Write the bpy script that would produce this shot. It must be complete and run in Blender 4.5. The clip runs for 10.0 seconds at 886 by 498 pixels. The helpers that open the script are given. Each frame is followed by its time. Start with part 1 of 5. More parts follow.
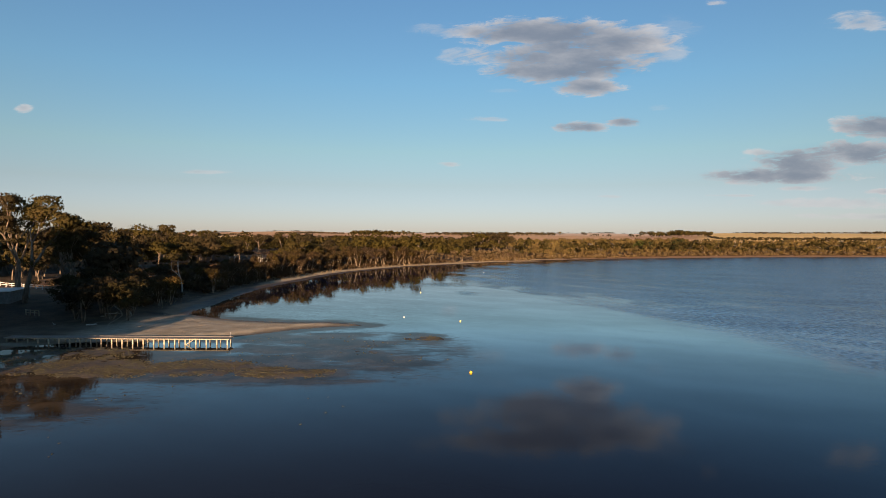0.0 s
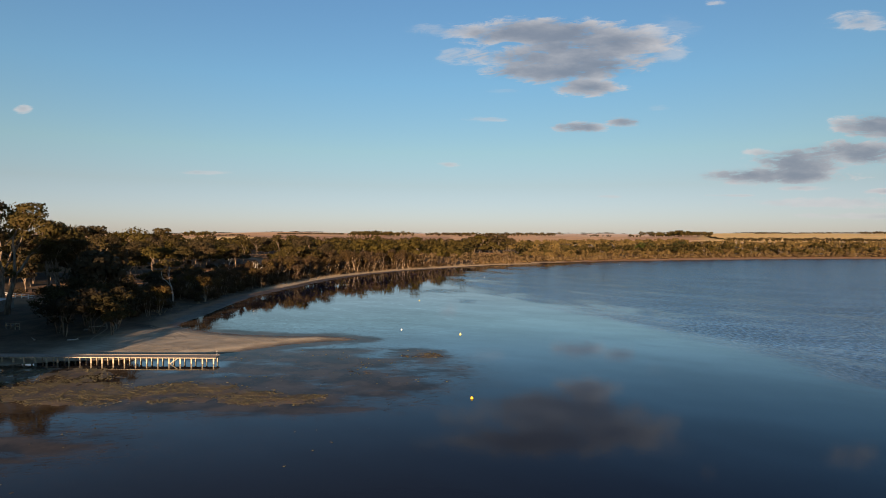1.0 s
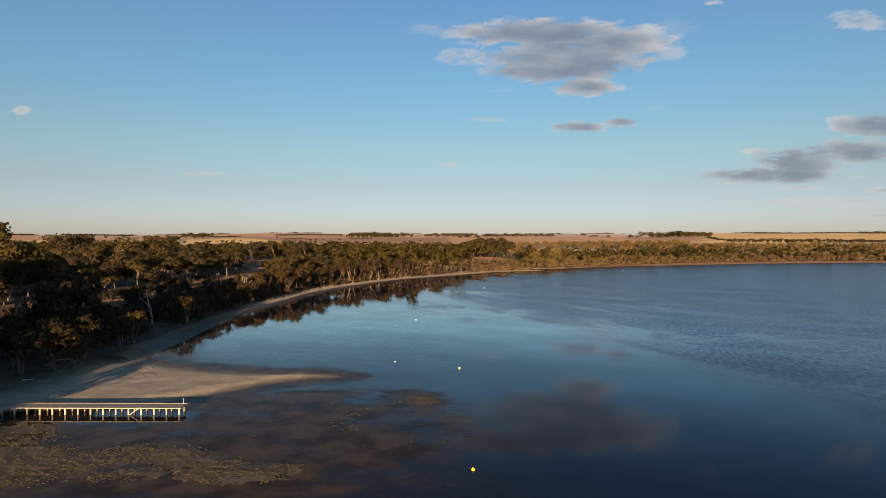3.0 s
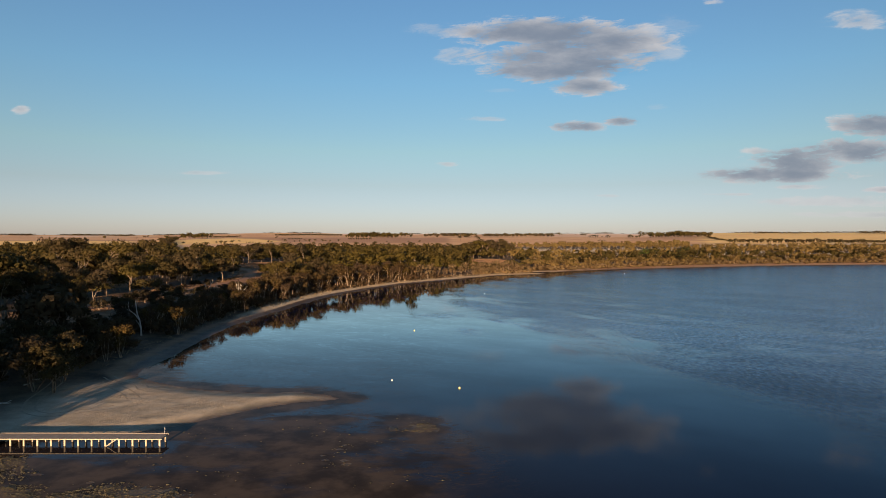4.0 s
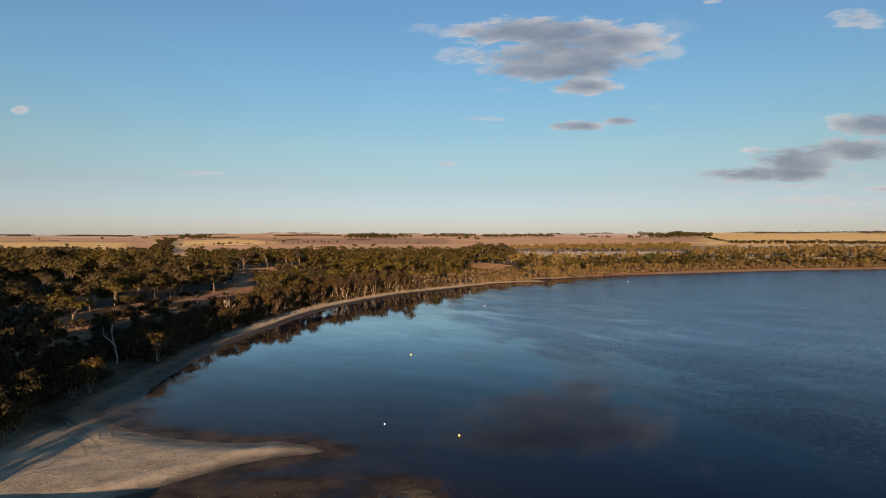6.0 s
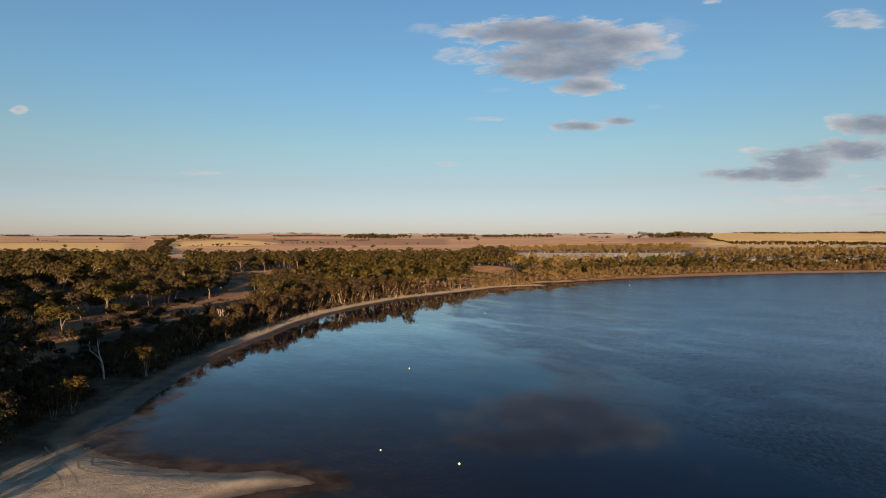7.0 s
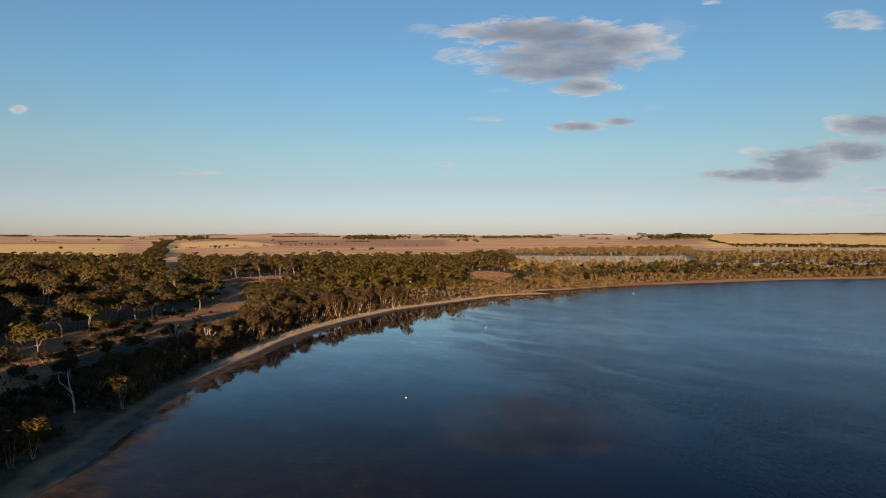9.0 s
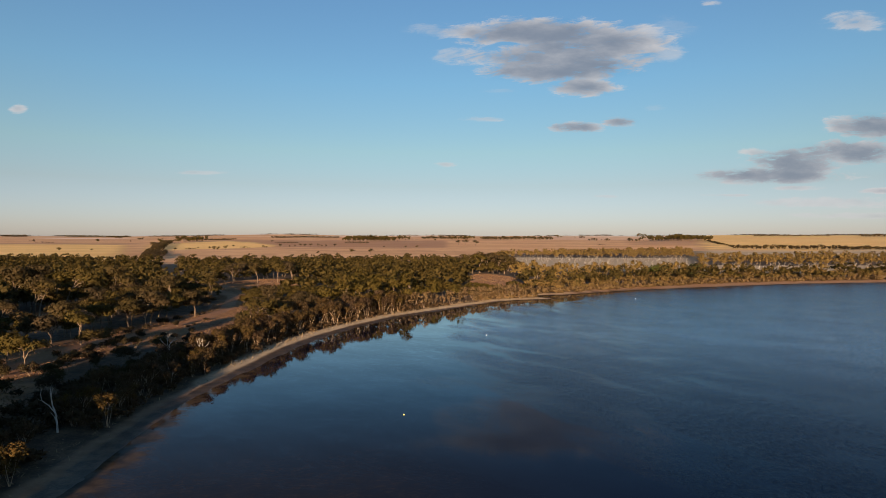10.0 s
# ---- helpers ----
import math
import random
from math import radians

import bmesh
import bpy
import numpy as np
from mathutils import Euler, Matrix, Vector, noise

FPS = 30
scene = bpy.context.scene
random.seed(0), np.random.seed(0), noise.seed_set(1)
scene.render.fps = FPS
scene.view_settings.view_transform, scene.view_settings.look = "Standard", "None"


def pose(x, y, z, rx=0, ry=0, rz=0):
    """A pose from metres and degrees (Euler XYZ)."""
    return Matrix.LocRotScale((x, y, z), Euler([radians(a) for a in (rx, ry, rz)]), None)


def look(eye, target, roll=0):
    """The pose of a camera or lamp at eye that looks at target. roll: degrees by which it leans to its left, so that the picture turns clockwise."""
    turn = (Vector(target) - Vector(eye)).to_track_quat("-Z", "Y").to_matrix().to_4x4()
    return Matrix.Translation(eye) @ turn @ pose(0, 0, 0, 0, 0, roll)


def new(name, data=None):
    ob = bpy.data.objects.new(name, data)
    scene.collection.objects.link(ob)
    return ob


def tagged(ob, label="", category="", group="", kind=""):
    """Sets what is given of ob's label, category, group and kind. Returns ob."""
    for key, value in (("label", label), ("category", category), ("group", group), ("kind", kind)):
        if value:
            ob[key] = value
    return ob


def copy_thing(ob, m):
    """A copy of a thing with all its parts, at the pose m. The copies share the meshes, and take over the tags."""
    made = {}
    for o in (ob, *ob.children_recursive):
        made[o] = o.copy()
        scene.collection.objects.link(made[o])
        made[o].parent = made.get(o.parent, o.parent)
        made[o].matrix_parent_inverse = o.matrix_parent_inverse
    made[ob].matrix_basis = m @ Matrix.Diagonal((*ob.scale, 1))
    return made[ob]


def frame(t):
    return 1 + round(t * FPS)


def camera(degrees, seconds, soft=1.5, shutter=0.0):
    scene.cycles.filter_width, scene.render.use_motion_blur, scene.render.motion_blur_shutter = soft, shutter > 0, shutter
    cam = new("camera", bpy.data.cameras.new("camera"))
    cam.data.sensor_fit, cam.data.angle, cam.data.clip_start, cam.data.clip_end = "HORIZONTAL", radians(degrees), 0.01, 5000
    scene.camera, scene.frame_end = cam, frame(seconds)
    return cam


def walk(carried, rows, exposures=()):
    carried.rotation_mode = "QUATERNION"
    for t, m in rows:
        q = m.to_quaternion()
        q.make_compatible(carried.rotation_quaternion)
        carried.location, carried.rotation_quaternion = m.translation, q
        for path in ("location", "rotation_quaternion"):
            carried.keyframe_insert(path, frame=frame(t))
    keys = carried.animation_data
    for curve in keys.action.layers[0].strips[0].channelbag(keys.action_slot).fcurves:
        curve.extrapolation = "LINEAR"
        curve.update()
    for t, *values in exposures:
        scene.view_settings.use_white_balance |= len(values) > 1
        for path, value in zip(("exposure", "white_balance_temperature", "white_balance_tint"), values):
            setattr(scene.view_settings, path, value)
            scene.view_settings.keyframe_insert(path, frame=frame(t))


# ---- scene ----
# ---------------------------------------------------------------- camera
cam = camera(73.0, 10.0, soft=0.68)

# seconds, x, y, z, yaw, pitch, roll
PATH = [
    (0.0, 0.00, 0.00, 15.00, -0.000, -1.098, 0.377),
    (0.5, 0.02, 2.30, 15.75, -0.017, -1.084, 0.341),
    (1.0, 0.08, 4.63, 16.56, -0.035, -1.070, 0.305),
    (1.5, 0.18, 6.98, 17.45, -0.055, -1.056, 0.265),
    (2.0, 0.29, 9.35, 18.43, -0.073, -1.043, 0.224),
    (2.5, 0.35, 11.69, 19.37, -0.093, -1.041, 0.186),
    (4.0, 0.45, 18.54, 22.40, -0.158, -1.103, 0.138),
    (4.5, 0.53, 20.84, 23.44, -0.174, -1.110, 0.122),
    (5.0, 0.58, 23.10, 24.45, -0.186, -1.119, 0.107),
    (5.5, 0.64, 25.31, 25.48, -0.197, -1.126, 0.094),
    (7.0, 0.77, 32.03, 28.63, -0.248, -1.129, 0.086),
    (7.5, 0.77, 34.30, 29.64, -0.266, -1.126, 0.099),
    (8.0, 0.78, 36.58, 30.65, -0.286, -1.120, 0.117),
    (8.5, 0.77, 38.81, 31.60, -0.303, -1.114, 0.141),
    (9.0, 0.78, 41.07, 32.59, -0.316, -1.106, 0.172),
    (9.5, 0.79, 43.33, 33.62, -0.331, -1.092, 0.207),
    (10.0, 0.81, 45.60, 34.64, -0.349, -1.075, 0.242),
]
walk(cam, [(t, pose(x, y, z, 90 + pitch, 0, yaw) @ pose(0, 0, 0, 0, 0, roll))
           for t, x, y, z, yaw, pitch, roll in PATH],
     exposures=[(0.0, 1.34), (10.0, 1.34)])

# ---------------------------------------------------------------- light
SUN_ELEVATION, SUN_HEADING = 7.9, 185.0        # degrees; heading clockwise from +y

sun_way = Vector((math.sin(radians(SUN_HEADING)) * math.cos(radians(SUN_ELEVATION)),
                  math.cos(radians(SUN_HEADING)) * math.cos(radians(SUN_ELEVATION)),
                  math.sin(radians(SUN_ELEVATION))))
sun_data = bpy.data.lights.new("sun", "SUN")
sun_data.energy, sun_data.angle, sun_data.color = 5.0, radians(0.6), (1.0, 0.675, 0.41)
sun = new("sun", sun_data)
sun.matrix_world = look(sun_way * 900, (0, 0, 0))


class Nodes:
    """Short hand for building a node tree."""

    def __init__(self, tree):
        self.tree = tree
        tree.nodes.clear()

    def add(self, kind, ins={}):
        node = self.tree.nodes.new(kind)
        for key, value in ins.items():
            self.put(node.inputs[key], value)
        return node

    def put(self, socket, value):
        if isinstance(value, bpy.types.NodeSocket):
            self.tree.links.new(value, socket)
        else:
            socket.default_value = value

    def math(self, op, a, b=0.0, c=0.0, clamp=False):
        node = self.add("ShaderNodeMath")
        node.operation, node.use_clamp = op, clamp
        for k, value in enumerate((a, b, c)):
            self.put(node.inputs[k], value)
        return node.outputs[0]

    def mix(self, fac, a, b, blend="MIX"):
        node = self.add("ShaderNodeMix")
        node.data_type, node.blend_type = "RGBA", blend
        self.put(node.inputs[0], fac)
        self.put(node.inputs[6], a if isinstance(a, bpy.types.NodeSocket) else (*a, 1))
        self.put(node.inputs[7], b if isinstance(b, bpy.types.NodeSocket) else (*b, 1))
        return node.outputs[2]

    def step(self, value, low, high, to_low=0.0, to_high=1.0):
        node = self.add("ShaderNodeMapRange")
        node.interpolation_type = "SMOOTHSTEP"
        for k, v in enumerate((value, low, high, to_low, to_high)):
            self.put(node.inputs[k], v)
        return node.outputs[0]

    def attribute(self, name):
        node = self.add("ShaderNodeAttribute")
        node.attribute_name = name
        return node.outputs["Fac"]

    def noise(self, vector, scale, detail=3.0, rough=0.55, distortion=0.0):
        node = self.add("ShaderNodeTexNoise", ins={"Scale": scale, "Detail": detail,
                                                    "Roughness": rough, "Distortion": distortion})
        self.tree.links.new(vector, node.inputs["Vector"])
        return node.outputs["Fac"]

    def stretch(self, vector, scale, turn=(0, 0, 0), place=(0, 0, 0)):
        """First turned, then stretched."""
        if any(turn):
            vector = self.add("ShaderNodeMapping", ins={"Rotation": turn, "Vector": vector}).outputs[0]
        node = self.add("ShaderNodeMapping", ins={"Scale": scale, "Location": place, "Vector": vector})
        return node.outputs[0]


# clouds: heading (tangent, east positive), height (tangent), half width, half height, thickness
GREAT_CLOUD = [
    (0.18, 0.34, 0.165, 0.026, 1.0), (0.065, 0.342, 0.08, 0.018, 0.7), (0.33, 0.335, 0.075, 0.022, 0.7), (0.075, 0.3, 0.075, 0.016, 0.7),
    (0.275, 0.32, 0.105, 0.036, 1.0), (0.17, 0.28, 0.105, 0.022, 1.0), (0.205, 0.3, 0.14, 0.042, 1.0), (0.24, 0.252, 0.06, 0.016, 1.0),
    (0.03, 0.3, 0.05, 0.016, 0.5), (-0.02, 0.345, 0.04, 0.012, 0.4), (0.39, 0.352, 0.045, 0.02, 0.3), (0.37, 0.31, 0.04, 0.018, 0.5),
]
EAST_BANK = [
    (0.56, 0.106, 0.13, 0.016, 1.0), (0.6, 0.128, 0.085, 0.028, 1.0), (0.68, 0.146, 0.1, 0.022, 1.0), (0.53, 0.146, 0.035, 0.007, 0.7),
    (0.72, 0.19, 0.075, 0.022, 1.0), (0.69, 0.362, 0.055, 0.018, 0.6), (0.45, 0.101, 0.025, 0.006, 0.5), (0.66, 0.062, 0.16, 0.01, 0.6),
    (0.6, 0.086, 0.06, 0.005, 0.7), (0.7, 0.04, 0.12, 0.006, 0.5), (0.48, 0.073, 0.04, 0.003, 0.6), (0.75, 0.082, 0.06, 0.006, 0.8),
    (0.45, 0.392, 0.02, 0.006, 0.6),
]
WISPS = [
    (0.227, 0.185, 0.046, 0.01, 0.9), (0.298, 0.194, 0.03, 0.009, 0.9), (0.073, 0.198, 0.042, 0.005, 0.5), (0.012, 0.122, 0.02, 0.005, 0.6),
    (-0.4, 0.107, 0.045, 0.004, 0.5), (-0.698, 0.21, 0.017, 0.008, 0.7), (0.275, 0.07, 0.025, 0.003, 0.5), (0.36, 0.218, 0.02, 0.006, 0.3),
    (0.1, 0.245, 0.035, 0.005, 0.3),
]

world = bpy.data.worlds.new("world")
scene.world = world
world.use_nodes = True
n = Nodes(world.node_tree)
sky = n.add("ShaderNodeTexSky")
sky.sky_type, sky.sun_disc = "NISHITA", False
sky.sun_elevation, sky.sun_rotation = radians(SUN_ELEVATION), radians(SUN_HEADING)
sky.altitude, sky.air_density, sky.dust_density, sky.ozone_density = 300.0, 1.0, 0.4, 2.5
way = n.add("ShaderNodeTexCoord").outputs["Generated"]
split = n.add("ShaderNodeSeparateXYZ", ins={0: way})
ahead = n.math("MAXIMUM", split.outputs[1], 0.02)
east = n.math("DIVIDE", split.outputs[0], ahead)
up = n.math("DIVIDE", split.outputs[2], ahead)
flat = n.add("ShaderNodeCombineXYZ", ins={0: east, 1: up, 2: 0.0}).outputs[0]
warp_a = n.noise(n.stretch(flat, (7, 15, 1)), 1.0, 6.0, 0.58)
warp_b = n.noise(n.stretch(flat, (24, 62, 1), place=(3, 7, 0), turn=(0, 0, -0.05)), 1.0, 8.0, 0.62, 0.3)
streak = n.noise(n.stretch(flat, (9, 36, 1), place=(1, 2, 0), turn=(0, 0, 0.06)), 1.0, 6.0, 0.6, 0.4)
wisp = n.noise(n.stretch(flat, (16, 70, 1), place=(5, 4, 0), turn=(0, 0, -0.10)), 1.0, 9, 0.70, 0.8)
fray = n.math("ADD", n.math("MULTIPLY", n.math("SUBTRACT", warp_a, 0.5), 1.6),
              n.math("ADD", n.math("MULTIPLY", n.math("SUBTRACT", warp_b, 0.5), 2.0), n.math("MULTIPLY", n.math("SUBTRACT", wisp, 0.5), 3.0)))
cover = depth = None
for u0, v0, a, b, thick in GREAT_CLOUD + EAST_BANK + WISPS:
    du = n.math("MULTIPLY", n.math("SUBTRACT", east, u0), 1 / a)
    dv = n.math("MULTIPLY", n.math("SUBTRACT", up, v0), 1 / b)
    inside = n.math("SUBTRACT", 1.0, n.math("ADD", n.math("MULTIPLY", du, du), n.math("MULTIPLY", dv, dv)))
    blob = n.math("MULTIPLY", n.step(n.math("ADD", inside, fray), -0.50, 1.10), thick)
    cover = blob if cover is None else n.math("SMOOTH_MAX", cover, blob, 0.25)
    inner = n.math("MULTIPLY_ADD", inside, thick, 0.0 if thick > 0.85 else -0.6)
    depth = inner if depth is None else n.math("SMOOTH_MAX", depth, inner, 0.4)
cover = n.math("MULTIPLY", n.step(cover, 0.03, 0.90), n.step(split.outputs[1], 0.1, 0.3))
lumps = n.noise(n.stretch(flat, (13, 34, 1), place=(2, 9, 0)), 1.0, 5.0, 0.55)
shade = n.math("ADD", n.math("MULTIPLY", depth, 1.05), n.math("ADD", n.math("MULTIPLY", n.math("SUBTRACT", lumps, 0.5), 1.8),
                                                               n.math("MULTIPLY", n.math("SUBTRACT", streak, 0.5), 0.9)))
cloud_tone = n.mix(n.step(shade, -0.45, 1.30), (5.0, 4.85, 4.9), (1.75, 2.0, 2.5))
# haze over the horizon: milky and a little pink opposite the sun
height = n.math("ARCTAN2", split.outputs[2], n.math("SQRT", n.math("SUBTRACT", 1.0, n.math("POWER", split.outputs[2], 2.0))))
haze = n.add("ShaderNodeValToRGB", ins={"Fac": n.math("MULTIPLY", height, 2.0)})
ramp = haze.color_ramp
for k, (at, tone) in enumerate([(0.0, (0.485, 0.492, 0.79)), (0.06, (0.500, 0.490, 0.715)), (0.17, (0.520, 0.462, 0.505)),
                                (0.28, (0.545, 0.537, 0.498)), (0.5, (0.465, 0.595, 0.610)), (0.75, (0.410, 0.575, 0.642))]):
    spot = ramp.elements[k] if k < 2 else ramp.elements.new(at)
    spot.position, spot.color = at, (*tone, 1)
twice = n.mix(1.0, haze.outputs[0], (2.0, 2.0, 2.0), "MULTIPLY")
tinted = n.mix(1.0, sky.outputs[0], twice, "MULTIPLY")
seen = n.mix(n.math("MULTIPLY", cover, 0.92), tinted, cloud_tone)
background = n.add("ShaderNodeBackground", ins={"Color": seen, "Strength": 0.05})
n.add("ShaderNodeOutputWorld", ins={"Surface": background.outputs[0]})


# ---------------------------------------------------------------- materials
def material(name):
    m = bpy.data.materials.new(name)
    m.use_nodes = True
    return m, Nodes(m.node_tree)


def finish(n, color, rough=0.8, bump=None, height=0.1, spec=0.3, metal=0.0):
    b = n.add("ShaderNodeBsdfPrincipled", ins={"Base Color": color, "Roughness": rough, "Metallic": metal,
                                                "Specular IOR Level": spec})
    if bump is not None:
        bp = n.add("ShaderNodeBump", ins={"Height": bump, "Distance": height, "Strength": 1.0})
        n.tree.links.new(bp.outputs[0], b.inputs["Normal"])
    n.add("ShaderNodeOutputMaterial", ins={"Surface": b.outputs[0]})
    return b


def ground_material():
    m, n = material("ground")
    at = n.add("ShaderNodeNewGeometry").outputs["Position"]
    zone = {k: n.attribute(k) for k in ("sand", "mud", "wheat", "fallow", "track", "pale", "litter", "crust", "ploughed", "salt")}
    big, mid, fine = n.noise(at, 0.03, 4), n.noise(at, 0.35, 5, 0.6), n.noise(at, 3.0, 4, 0.65)
    rows = n.noise(n.stretch(at, (0.5, 0.02, 1), turn=(0, 0, 0.5)), 1.0, 4, 0.6)
    wide = n.noise(n.stretch(at, (0.0016, 0.006, 1)), 1.0, 5, 0.6)
    earth = n.mix(n.step(mid, 0.35, 0.65), (0.16, 0.078, 0.041), (0.26, 0.138, 0.074))
    grass = n.mix(fine, (0.19, 0.095, 0.041), (0.29, 0.158, 0.068))
    base = n.mix(n.step(n.math("ADD", big, n.math("MULTIPLY", mid, 0.5)), 0.62, 0.88), earth, grass)
    wheat = n.mix(n.step(wide, 0.35, 0.7), (0.70, 0.435, 0.145), (0.86, 0.575, 0.22))
    wheat = n.mix(n.math("MULTIPLY", n.step(rows, 0.45, 0.7), 0.25), wheat, (0.48, 0.33, 0.14))
    fallow = n.mix(n.step(wide, 0.35, 0.68), (0.46, 0.250, 0.118), (0.68, 0.405, 0.205))
    fallow = n.mix(n.math("MULTIPLY", n.step(n.noise(at, 0.012, 4), 0.5, 0.75), 0.5), fallow, (0.32, 0.17, 0.085))
    fallow = n.mix(n.math("MULTIPLY", zone["ploughed"], 0.75), fallow, (0.30, 0.155, 0.088))
    fallow = n.mix(n.math("MULTIPLY", zone["salt"], 0.85), fallow, (0.80, 0.62, 0.50))
    sand = n.mix(n.step(mid, 0.3, 0.7), (0.285, 0.235, 0.165), (0.41, 0.34, 0.25))
    crack = n.add("ShaderNodeTexVoronoi", ins={"Scale": 3.4, "Randomness": 1.0})
    crack.feature = "DISTANCE_TO_EDGE"
    n.tree.links.new(n.stretch(at, (0.6, 1.6, 1), turn=(0, 0, 0.5)), crack.inputs["Vector"])
    crazed = n.math("MULTIPLY", n.step(crack.outputs["Distance"], 0.16, 0.03), n.step(n.noise(at, 0.16, 4, 0.6), 0.46, 0.60))
    sweep = n.noise(n.stretch(at, (0.12, 0.5, 1), turn=(0, 0, -0.5)), 1.0, 5, 0.65, 0.8)
    sand = n.mix(n.math("MULTIPLY", n.step(fine, 0.5, 0.75), 0.45), sand, (0.24, 0.18, 0.115))
    sand = n.mix(n.step(sweep, 0.48, 0.68, 0.0, 0.5), sand, (0.215, 0.165, 0.11))
    sand = n.mix(n.math("MULTIPLY", crazed, 0.38), sand, (0.16, 0.12, 0.075))
    crust = n.add("ShaderNodeTexVoronoi", ins={"Scale": 4.2, "Randomness": 1.0})
    n.tree.links.new(n.stretch(at, (0.65, 1.5, 1)), crust.inputs["Vector"])
    scum = n.noise(n.stretch(at, (0.10, 0.22, 1)), 1.0, 4, 0.6)
    grit = n.noise(n.stretch(at, (2.2, 4.6, 1), turn=(0, 0, 0.5)), 1.0, 3, 0.6)
    bits = n.math("ADD", n.step(crust.outputs["Distance"], 0.30, 0.14), n.step(grit, 0.50, 0.60), clamp=True)
    bits = n.math("MULTIPLY", n.math("MULTIPLY", bits, zone["crust"]), n.step(scum, 0.34, 0.54))
    mud = n.mix(n.step(mid, 0.4, 0.62), (0.032, 0.021, 0.012), (0.084, 0.055, 0.031))
    mud = n.mix(n.math("MULTIPLY", bits, 0.75), mud, (0.24, 0.175, 0.09))
    track = n.mix(mid, (0.22, 0.105, 0.053), (0.31, 0.165, 0.085))
    pale = n.mix(mid, (0.47, 0.365, 0.235), (0.66, 0.52, 0.34))
    # leaf litter, darkened so the shade under the trees is in its colour
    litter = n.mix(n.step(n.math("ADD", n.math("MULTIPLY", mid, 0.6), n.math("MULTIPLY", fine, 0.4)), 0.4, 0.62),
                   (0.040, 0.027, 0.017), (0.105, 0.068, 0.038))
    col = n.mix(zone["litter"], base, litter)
    col = n.mix(zone["fallow"], col, fallow)
    col = n.mix(zone["wheat"], col, wheat)
    col = n.mix(zone["pale"], col, pale)
    col = n.mix(zone["track"], col, track)
    col = n.mix(zone["sand"], col, sand)
    col = n.mix(zone["mud"], col, mud)
    rough = n.math("ADD", n.step(zone["mud"], 0.0, 1.0, 0.92, 0.55), n.math("MULTIPLY", bits, 0.4), clamp=True)
    height = n.math("ADD", n.math("MULTIPLY", mid, 0.5), n.math("MULTIPLY", fine, 0.35))
    height = n.math("SUBTRACT", height, n.math("MULTIPLY", n.math("MULTIPLY", crazed, zone["sand"]), 0.10))
    finish(n, col, rough, height, 0.18, 0.25)
    return m


